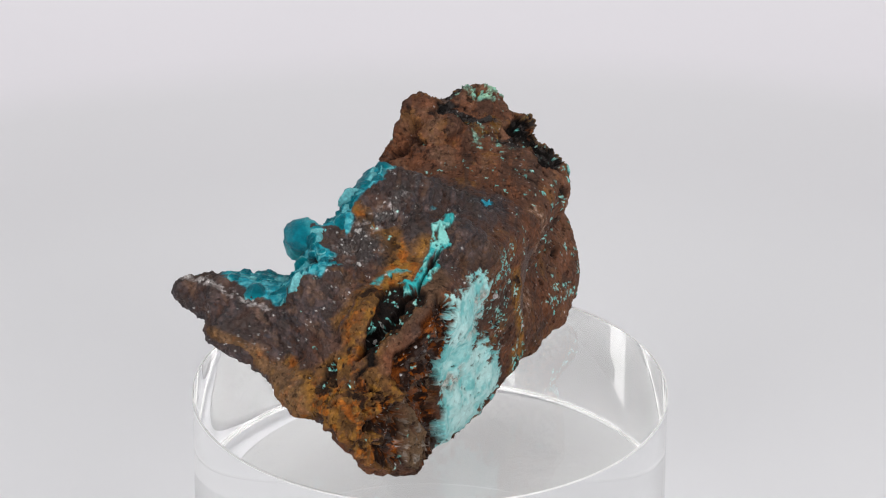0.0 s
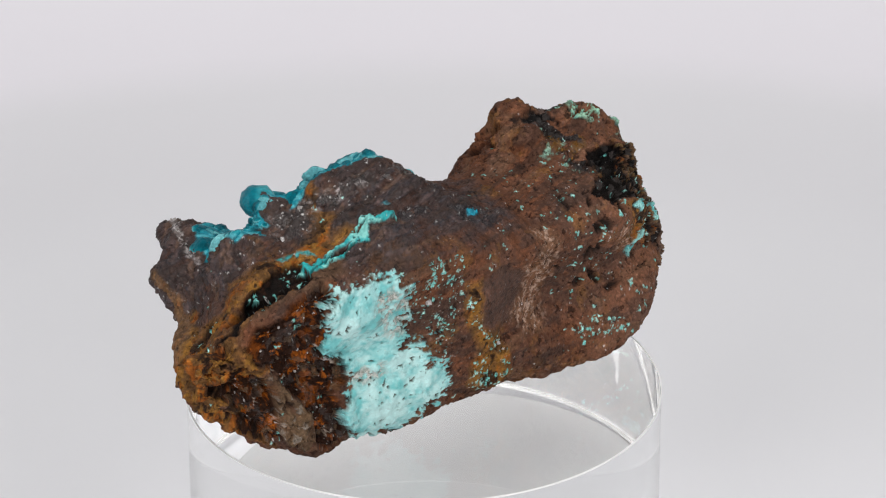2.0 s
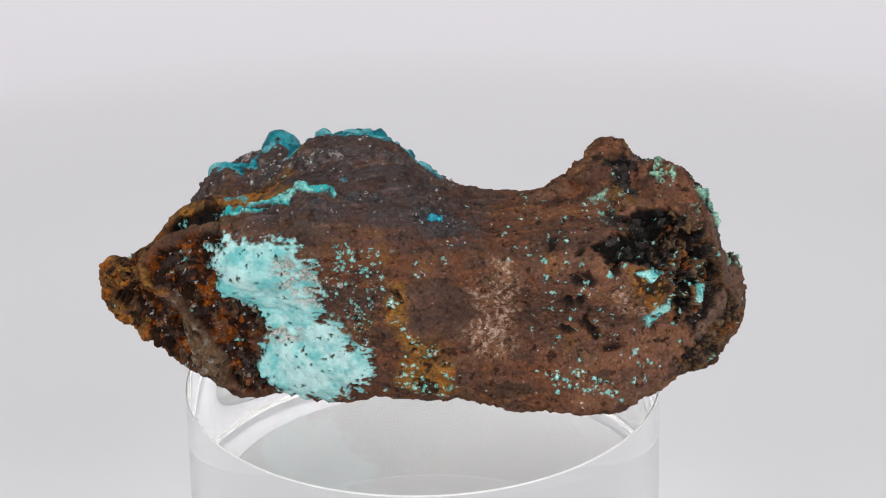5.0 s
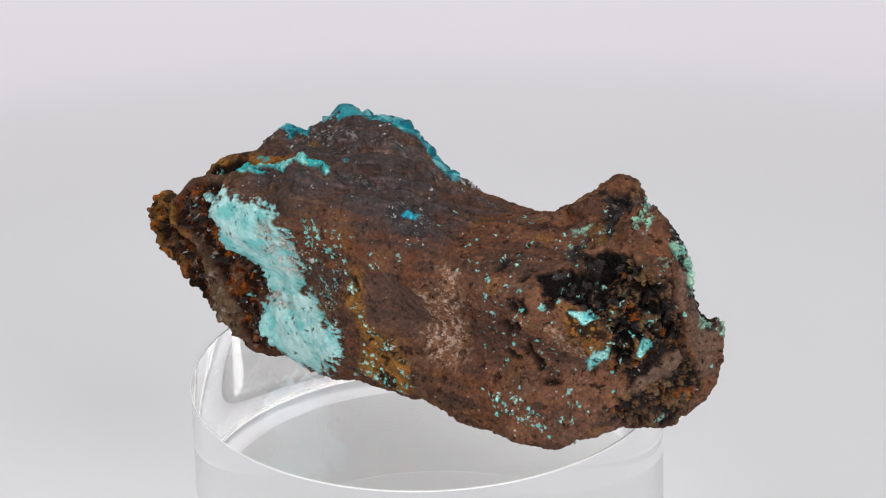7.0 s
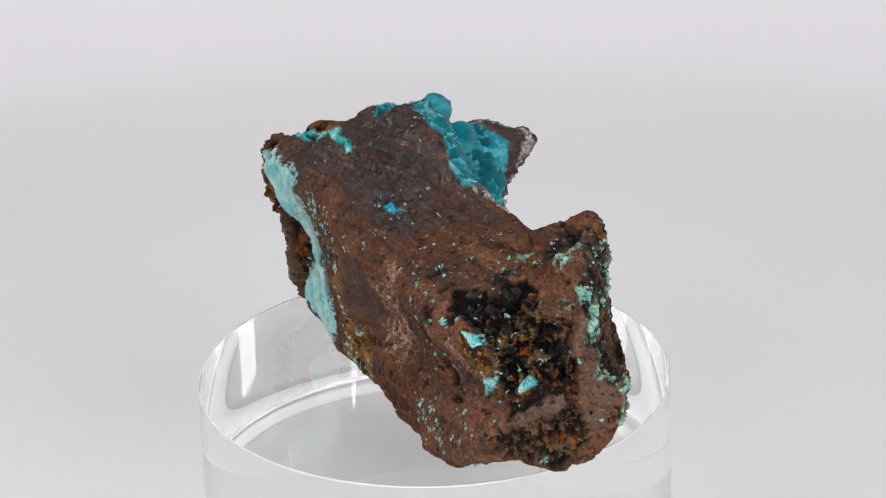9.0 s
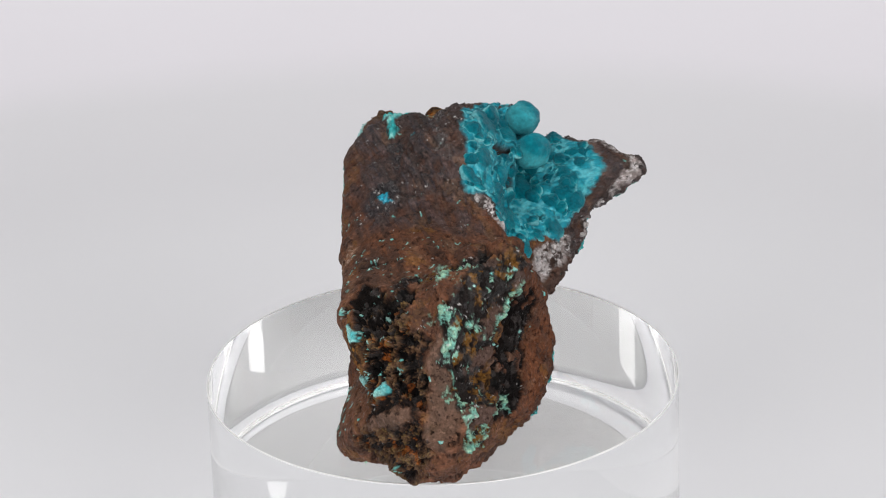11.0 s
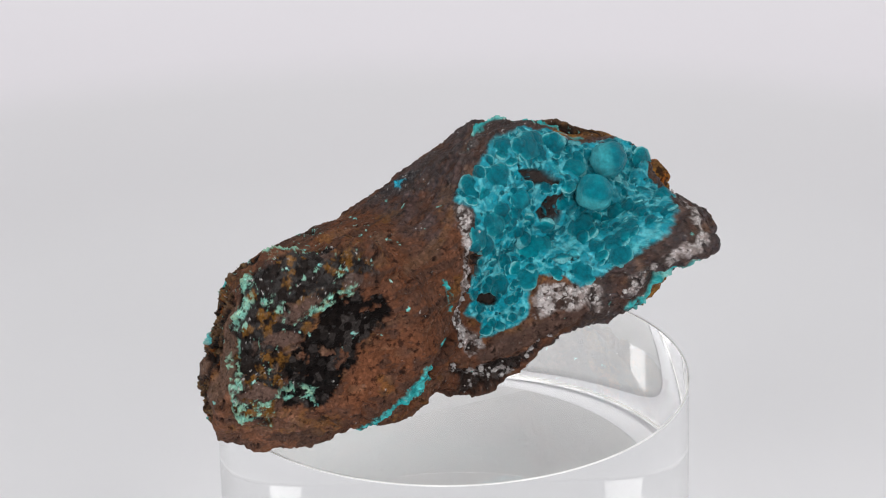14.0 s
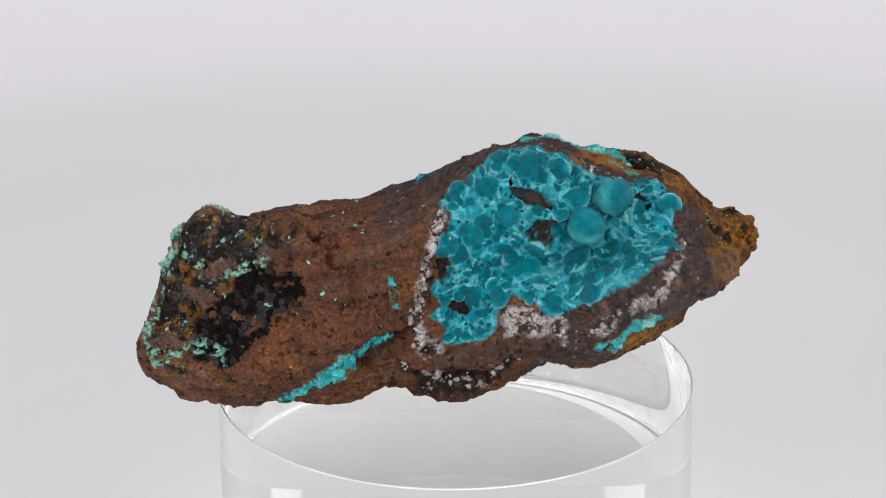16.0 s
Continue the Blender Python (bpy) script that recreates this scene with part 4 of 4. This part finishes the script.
    fl = np.maximum(fl, scat) * (1 - smooth)
    lift += 0.07 * fl + 0.22 * bits + 0.15 * dot
    # botryoidal crust of the teal hollow: domes of two sizes
    dome = masked(P, turquoise, lambda p: 0.6 * np.sqrt(np.clip(1 - (cells(p, 1.7, 611)[0] / 0.82) ** 2, 0, 1)))
    dome2 = masked(P, turquoise, lambda p: 0.25 * np.sqrt(np.clip(1 - (cells(p, 0.8, 641)[0] / 0.8) ** 2, 0, 1)))
    lift = lift * (1 - 0.7 * turquoise) + turquoise * (dome + dome2 - 0.55) * (1 - holes) - 0.8 * holes
    # the two large balls stand free of the crust
    for at in ((-13.6, -13.2, 22.9), (-13.6, -9.6, 20.6)):
        lift = lift - 2.0 * np.exp(-((P - at) ** 2).sum(1) / 11.0)
    V = P + N * lift[:, None]
    V[:, 2] = np.maximum(V[:, 2], -0.06 + 0.016 * V[:, 0] * -1 + 0.012 * V[:, 1])

    # colour of each mineral; recesses also have their shade painted in
    C = np.tile(np.array(BROWN), (len(P), 1))
    C = mix(C, RED_BROWN, step(fbm(P, 4.0, 4, 0.6, 101), 0.05, 0.8) * 0.7)
    C = mix(C, (0.175, 0.078, 0.045), step(P[:, 1] + 2.0 * n_big, 9.0, 6.0) * step(P[:, 0], 0.0, 8.0) * 0.75)
    C = mix(C, (0.085, 0.048, 0.036), step(fbm(P, 2.4, 4, 0.6, 103), 0.15, 0.5) * 0.6)
    C = mix(C, RED_BROWN, np.maximum(orange, notch) * 0.85)
    C = mix(C, (0.13, 0.047, 0.022), neck * step(layers, 0.0, 0.5) * 0.6)
    C = mix(C, OCHRE_TONE, step(fbm(P, 3.0, 5, 0.65, 105), 0.45, 0.3) * 0.3)
    C = mix(C, SLATE_BROWN, slate * (0.6 + 0.3 * step(n_mid, 0.0, 0.6)))
    C = mix(C, (0.030, 0.031, 0.040), slate * step(lines + 0.4 * layers, 0.22, 0.2) * 0.7)
    C = mix(C, (0.105, 0.062, 0.052), slate * step(lines - 0.4 * layers, 0.35, 0.25) * 0.6)
    C = mix(C, (0.048, 0.030, 0.024), step(layers, 0.3, 0.15) * 0.6)
    C = mix(C, (0.18, 0.10, 0.058), step(-layers, 0.38, 0.2) * 0.35)
    C = mix(C, (0.072, 0.038, 0.027), smooth * 0.7)
    C = mix(C, (0.20, 0.10, 0.055), worn * 0.8)
    C = mix(C, (0.50, 0.36, 0.28), worn * step(n_fine, 0.25, 0.2) * 0.65)
    C = mix(C, (0.135, 0.085, 0.062), end_smooth * 0.8)
    C = mix(C, (0.10, 0.058, 0.034), tan * 0.8)
    oc = ochre * step(n_mid + 0.5 * n_big, -0.5, 0.7)
    C = mix(C, OCHRE_TONE, oc * 0.9)
    C = mix(C, (0.10, 0.050, 0.022), ochre * step(fbm(P, 1.3, 5, 0.65, 173), 0.1, 0.3) * 0.8)
    C = mix(C, ORANGE, ochre * step(fbm(P, 1.1, 4, 0.6, 107), 0.35, 0.25) * 0.6)
    C = mix(C, RUST_DARK, ochre * step(fbm(P, 1.6, 4, 0.65, 109), 0.28, 0.2) * 0.9)
    C = mix(C, (0.16, 0.095, 0.055), knob * 0.6)
    C = mix(C, (0.011, 0.006, 0.005), end_black * 0.95)
    C = mix(C, ORANGE, end_black * step(fbm(P, 1.1, 4, 0.65, 153), 0.4, 0.2) * 0.6)
    C = mix(C, (0.020, 0.008, 0.0045), np.maximum(rust, seam) * 0.98)
    C = mix(C, (0.009, 0.006, 0.005), seam * step(blotch, -0.4, 0.4))
    C = mix(C, (0.16, 0.042, 0.006), rust * step(fbm(P, 1.9, 5, 0.7, 111), 0.25, 0.3) * 0.85)
    C = mix(C, ORANGE, rust * step(fbm(P, 1.0, 5, 0.7, 175), 0.5, 0.2) * 0.8)
    C = mix(C, (0.35, 0.29, 0.24), rust * step(fbm(P, 1.5, 5, 0.7, 177), 0.72, 0.12) * 0.8)
    C = mix(C, (0.10, 0.055, 0.025), rust * step(rnd_r, 0.9, 0.08) * 0.7)
    C = mix(C, (0.135, 0.085, 0.048), rib * (0.5 + 0.4 * step(n_mid, 0.0, 0.6)))
    C = mix(C, (0.21, 0.18, 0.15), rib * step(blotch + 0.5 * n_fine, 0.35, 0.2) * 0.7)
    C = mix(C, (0.024, 0.021, 0.024), dark_glint * 0.85)
    C = mix(C, (0.040, 0.032, 0.030), crest * step(n_mid, -0.3, 0.4) * 0.8)
    C = mix(C, (0.105, 0.06, 0.03), porous * (1 - hollow) * 0.75)
    C = mix(C, (0.20, 0.125, 0.04), porous * (1 - hollow) * step(n_fine, 0.3, 0.3) * 0.6)
    # pores of the porous end: depth shade put in as black
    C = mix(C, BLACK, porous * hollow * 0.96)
    C = mix(C, ORANGE, porous * step(fbm(P, 1.2, 4, 0.6, 113), 0.58, 0.15) * 0.5)
    C = mix(C, (0.009, 0.008, 0.008), np.maximum(glitter * 0.95, end_dark * 0.9))
    C = mix(C, (0.19, 0.085, 0.015), np.maximum(glitter, end_dark) * step(fbm(P, 1.5, 4, 0.6, 115), 0.32, 0.2) * 0.75)
    C = mix(C, (0.10, 0.062, 0.05), np.maximum(glitter * step(fbm(P, 2.6, 3, 0.5, 117), 0.5, 0.1), isles) * 0.9)
    C = mix(C, GREEN_PALE, glitter * step(fbm(P, 1.3, 5, 0.72, 119), 0.42, 0.12) * step(n_fine, -0.2, 0.3) * 0.9)
    C = mix(C, (0.004, 0.0035, 0.0035), black * 0.98)
    C = mix(C, (0.035, 0.029, 0.027), black * step(rnd_r, 0.8, 0.1))
    C = mix(C, (0.038, 0.027, 0.024), quartz * 0.85)
    q_on = np.maximum(quartz, 0.5 * crest * step(blotch, 0.35, 0.2)) * step(fbm(P, 1.1, 4, 0.6, 121) + 0.8 * (rnd_r - 0.5), 0.0, 0.3)
    C = mix(C, (0.30, 0.25, 0.235), q_on * 0.85)
    C = mix(C, GREY_QUARTZ, q_on * step(n_fine + rnd_r, 0.55, 0.3) * 0.9)
    C = mix(C, (0.010, 0.008, 0.008), ledge * 0.9)
    C = mix(C, GREY_QUARTZ, ledge * step(fbm(P, 1.4, 4, 0.6, 179), 0.45, 0.15) * 0.7)
    C = mix(C, (0.070, 0.042, 0.034), shelf * 0.85)
    # shade inside the pits and the groove, put into the colour
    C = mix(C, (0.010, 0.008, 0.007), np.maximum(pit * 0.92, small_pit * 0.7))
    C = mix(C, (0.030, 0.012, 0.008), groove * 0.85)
    C = mix(C, (0.18, 0.56, 0.51), fl * 0.88 * step(n_mid, -0.6, 0.5))
    C = mix(C, (0.42, 0.64, 0.58), fl * step(n_fine, 0.1, 0.3) * 0.85)
    fade = np.maximum(pale * step(streaky + 2.2 * cover, 0.62, 0.25), fringe * 0.95)
    C = mix(C, PALE_TONE, fade)
    C = mix(C, (0.11, 0.47, 0.50), fringe * (1 - np.clip(2 * cover, 0, 1)) * 0.7)
    C = mix(C, PALE_DEEP, fade * step(fbm(P, 1.7, 4, 0.6, 125), 0.0, 0.5) * 0.8)
    C = mix(C, (0.52, 0.74, 0.72), fade * step(fbm(P * (1, 0.5, 0.8), 1.8, 4, 0.6, 127), 0.15, 0.4) * 0.7)
    C = mix(C, (0.05, 0.40, 0.42), fade * step(feather, 0.35, 0.15) * (1 - np.clip(1.3 * cover - 0.2, 0, 1)) * 0.7)
    C = mix(C, (0.24, 0.20, 0.165), fade * rubbed * 0.85)
    C = mix(C, (0.62, 0.62, 0.58), fade * rubbed * step(n_fine, 0.15, 0.2) * 0.7)
    C = mix(C, (0.07, 0.052, 0.038), fade * pale_hole * 0.92)
    C = mix(C, (0.025, 0.36, 0.37), np.maximum.reduce([vein, streak, 0.8 * vein_line]) * step(n_mid, -0.7, 0.4))
    C = mix(C, (0.28, 0.66, 0.60), vein * step(pale_n + 0.5 * n_fine, 0.05, 0.4) * 0.8)
    C = mix(C, (0.08, 0.50, 0.50), streak * step(blotch, 0.1, 0.3) * 0.7)
    C = mix(C, (0.22, 0.52, 0.42), green * 0.9)
    C = mix(C, (0.42, 0.62, 0.42), green * step(n_fine, 0.2, 0.3) * 0.6)
    # the crack's inner shade, painted near-black
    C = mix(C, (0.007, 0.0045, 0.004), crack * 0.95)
    C = mix(C, (0.10, 0.47, 0.48), bits)
    C = mix(C, (0.40, 0.72, 0.66), bits * step(n_mid, 0.0, 0.4) * 0.75)
    C = mix(C, (0.01, 0.34, 0.48), dot)
    # sparkle of shiny minerals painted as pale flakes, on top of their gloss
    glints = np.zeros(len(P))
    shiny = np.clip(0.9 * crest + 0.45 * slate + quartz + 0.9 * rust + dense + glitter + ledge + dark_glint + rubbed + 0.5 * worn + 0.25 * specks + 0.15, 0, 1) * (1 - turquoise)
    at = np.nonzero(shiny > 0.02)[0]
    glints[at] = flakes(P[at], 0.4, 0.3, 0.25, 591) * step(shiny[at] + 0.7 * n_mid[at], 0.55, 0.2)
    C = mix(C, (0.6, 0.58, 0.56), glints * 0.8)
    crust = turquoise * (1 - holes)
    C = mix(C, TEAL_TONE, crust)
    C = mix(C, (0.06, 0.44, 0.47), crust * step(fbm(P, 0.7, 5, 0.7, 129), 0.35, 0.25) * 0.45)
    edge = masked(P, crust, lambda p: step(0.14 - np.subtract(*cells(p, 1.7, 611)[::-1]), 0.0, 0.1))
    C = mix(C, (0.17, 0.62, 0.68), crust * edge * 0.5 * step(n_fine, -0.3, 0.5))
    # holes in the teal crust, darkened by colour as if shaded
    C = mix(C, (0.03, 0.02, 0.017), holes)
    gloss = 0.12 + 0.36 * slate * step(n_mid, -0.5, 0.6) + 0.15 * pale + 0.2 * smooth
    gloss = gloss + np.maximum.reduce([0.6 * rust, 0.8 * glitter, quartz, crest, 0.7 * ledge, 0.4 * black, 0.4 * porous, dark_glint]) * 0.7 * step(rnd_r, 0.55, 0.3)
    gloss = gloss * (1 - 0.7 * np.maximum.reduce([black, rust * (rnd_r < 0.6), end_black]))
    gloss = np.clip(gloss + 0.5 * step(n_fine, 0.75, 0.1) + 0.6 * glints, 0, 1)

    # one mesh for each mineral, cut out of the same surface
    kind = np.zeros(len(P), int)
    for number, m in ((1, crust), (2, fade), (3, np.maximum(vein, 0)), (4, quartz), (5, np.maximum(streak, 0.9 * bits))):
        kind[m > 0.5] = number
    idx = np.arange(ny * na).reshape(ny, na)
    quads = np.stack([idx[:-1], np.roll(idx, -1, 1)[:-1], np.roll(idx, -1, 1)[1:], idx[1:]], -1).reshape(-1, 4)
    which = kind[quads[:, 0]]
    root = tagged(new("mineral_specimen"), "rough brown ore rock with teal crystal hollow, on clear cylinder", "mineral")
    names = (("host_rock", "rough reddish-brown iron-rich host rock"), ("teal_crust", "teal botryoidal crystal crust"),
             ("pale_crust", "pale turquoise mineral crust"), ("turquoise_vein", "raised turquoise vein"),
             ("quartz_seam", "grey-white sparkling quartz seam"), ("teal_streak", "thin teal streak"))
    for number, (name, label) in enumerate(names):
        sub = quads[which == number]
        caps = [idx[0][::-1], idx[-1]] if number == 0 else []
        flat = np.concatenate([sub.ravel(), *caps])
        used, loops = np.unique(flat, return_inverse=True)
        sizes = np.r_[np.full(len(sub), 4), [len(c) for c in caps]].astype(int)
        me = bpy.data.meshes.new(name)
        me.vertices.add(len(used))
        me.vertices.foreach_set("co", (V[used] * MM + (0, 0, STAND_H)).ravel())
        me.loops.add(len(loops))
        me.loops.foreach_set("vertex_index", loops)
        me.polygons.add(len(sizes))
        me.polygons.foreach_set("loop_start", np.r_[0, np.cumsum(sizes)[:-1]])
        me.polygons.foreach_set("loop_total", sizes)
        me.update(calc_edges=True)
        me.polygons.foreach_set("use_smooth", np.ones(len(sizes), bool))
        me.materials.append({"teal_crust": ROCK_TEAL, "pale_crust": ROCK_PALE, "turquoise_vein": ROCK_PALE}.get(name, ROCK))
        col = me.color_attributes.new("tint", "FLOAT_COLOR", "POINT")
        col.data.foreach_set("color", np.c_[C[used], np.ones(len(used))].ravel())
        g = me.attributes.new("gloss", "FLOAT", "POINT")
        g.data.foreach_set("value", gloss[used])
        ob = new(name, me)
        ob.parent = root
        tagged(ob, label)
    return root, V, N, crust, np.clip(quartz + 0.35 * ledge + 0.15 * crest + 0.02 * rust + 0.06 * dense, 0, 1)


def nodule_mesh(name, seed, puff, mat):
    """A crystal ball: a slightly lumpy dome with fine radiating ribs."""
    bm = bmesh.new()
    bmesh.ops.create_icosphere(bm, subdivisions=3, radius=1.0)
    co = np.array([v.co for v in bm.verts])
    r = 1 + (0.09 if puff > 0.9 else 0.22) * fbm(co + seed * 9.1, 0.7, 3, 0.5, seed) + 0.07 * fbm(co + seed, 0.22, 2, 0.5, seed + 3)
    for v, k in zip(bm.verts, r):
        v.co = (v.co.x * k, v.co.y * k, v.co.z * k * puff)
    me = bpy.data.meshes.new(name)
    bm.to_mesh(me)
    bm.free()
    me.polygons.foreach_set("use_smooth", [True] * len(me.polygons))
    me.materials.append(mat)
    return me


def nodules(root, V, N, crust):
    """Teal crystal balls over the crust of the hollow."""
    shapes = [nodule_mesh("crystal_ball", 701 + k, (0.5, 0.6, 0.7, 0.8, 0.97)[k], BIG_CRYSTAL if k == 4 else CRYSTAL) for k in range(5)]
    rng = random.Random(7)

    def ball(at, normal, r, mesh, sink):
        ob = new("crystal_ball", mesh)
        ob.parent = root
        normal = np.asarray(normal) / np.linalg.norm(normal)
        turn = Vector(normal).to_track_quat("Z", "Y").to_matrix().to_4x4() @ Matrix.Rotation(rng.uniform(0, 6.28), 4, "Z")
        place = (np.asarray(at) - np.asarray(normal) * r * sink) * MM + (0, 0, STAND_H)
        ob.matrix_local = Matrix.Translation(place) @ turn @ Matrix.Diagonal((r * MM * rng.uniform(0.85, 1.15), r * MM, r * MM, 1))
        return ob

    big = [((-13.6, -13.2, 23.0), 1.95), ((-13.6, -9.6, 20.8), 2.05), ((-7.8, -3.7, 21.0), 1.2)]
    for at, r in big:
        n = N[((V - at) ** 2).sum(1).argmin()]
        tagged(ball(at, n, r, shapes[4], 0.1), "large round teal crystal ball")
    # broad low domes of the crust
    placed = [(np.array(p), r) for p, r in big]
    for p, r in (((-10.9, -10.2, 23.0), 1.5), ((-8.9, -4.8, 15.5), 2.0), ((-6.7, -0.3, 19.3), 1.4), ((-14.4, -5.2, 13.4), 1.3), ((-17.4, -7.7, 15.0), 1.4),
                 ((-7.2, -6.7, 25.6), 1.5), ((-6.0, -2.5, 23.8), 1.4), ((-12.1, -9.3, 16.6), 1.7), ((-9.6, -1.8, 13.0), 1.3)):
        near = ((V - p) ** 2).sum(1).argmin()
        if crust[near] > 0.5:
            ball(V[near], N[near], r, shapes[0], 0.15)
            placed.append((V[near], 0.7 * r))
    # a piled row of scales along the outer rim of the hollow
    for k in range(16):
        u = k / 15
        p = np.array((-15.5 - 5.0 * u, -7.2 - 6.4 * u, 14.6 + 2.4 * u)) + [rng.gauss(0, 0.35) for _ in range(3)]
        near = ((V - p) ** 2).sum(1).argmin()
        if crust[near] > 0.5:
            ball(V[near], N[near] + (0.4, 0.2, 0.5), 0.75 + 0.4 * rng.random(), shapes[k % 3], 0.05)
    at = np.nonzero(crust > 0.97)[0]
    rng.shuffle(at)
    count = 0
    for k in at:
        if count >= 265:
            break
        r = 0.34 + 1.0 * rng.random() ** 2.6
        p = V[k]
        if any(((p - q) ** 2).sum() < (0.5 * (r + s)) ** 2 for q, s in placed):
            continue
        placed.append((p, r))
        lean = np.array([rng.gauss(0, 0.4) for _ in range(3)])
        ball(p, N[k] + lean - N[k] * (lean @ N[k]), r, shapes[count % 4], 0.3 + 0.15 * rng.random())
        count += 1


def quartz_crystals(root, V, N, seam):
    """Tiny pale crystals, short six-sided prisms with points, grown on the seam."""
    bm = bmesh.new()
    low, mid = [], []
    for k in range(6):
        a = k * math.pi / 3
        low.append(bm.verts.new((math.cos(a), math.sin(a), -0.8)))
        mid.append(bm.verts.new((math.cos(a) * 0.92, math.sin(a) * 0.92, 0.7)))
    tip = bm.verts.new((0.1, 0.05, 1.5))
    for k in range(6):
        n = (k + 1) % 6
        bm.faces.new((low[k], low[n], mid[n], mid[k]))
        bm.faces.new((mid[k], mid[n], tip))
    bm.faces.new(low[::-1])
    me = bpy.data.meshes.new("quartz_crystal")
    bm.to_mesh(me)
    bm.free()
    me.materials.append(QUARTZ_WHITE)
    rng = random.Random(19)
    at = np.nonzero(seam > 0.01)[0]
    rng.shuffle(at)
    count = 0
    for k in at:
        if count >= 100:
            break
        if rng.random() > seam[k]:
            continue
        r = 0.10 + 0.22 * rng.random() ** 2
        ob = new("quartz_crystal", me)
        ob.parent = root
        way = Vector(N[k] + np.array([rng.gauss(0, 0.7) for _ in range(3)]))
        turn = way.to_track_quat("Z", "Y").to_matrix().to_4x4()
        ob.matrix_local = Matrix.Translation(V[k] * MM + (0, 0, STAND_H)) @ turn @ Matrix.Diagonal((r * MM, r * MM, r * MM * rng.uniform(0.7, 1.5), 1))
        count += 1


STONE, SURFACE, NORMALS, CRUST, SEAM = specimen()
nodules(STONE, SURFACE, NORMALS, CRUST)
quartz_crystals(STONE, SURFACE, NORMALS, SEAM)


def motions():
    """Everything on the turntable turns with it."""
    times = [0.5 * k for k in range(33)]
    seat = Matrix.Translation((-0.0014, -0.00113, 0)) @ Matrix.Rotation(radians(0.67), 4, "X") @ Matrix.Rotation(radians(0.92), 4, "Y")
    for thing, rest in ((DISC, Matrix()), (CYLINDER, seat), (STONE, Matrix())):
        walk(thing, [(t, pose(0, 0, 0, 0, 0, -SPIN * t) @ rest) for t in times])


motions()
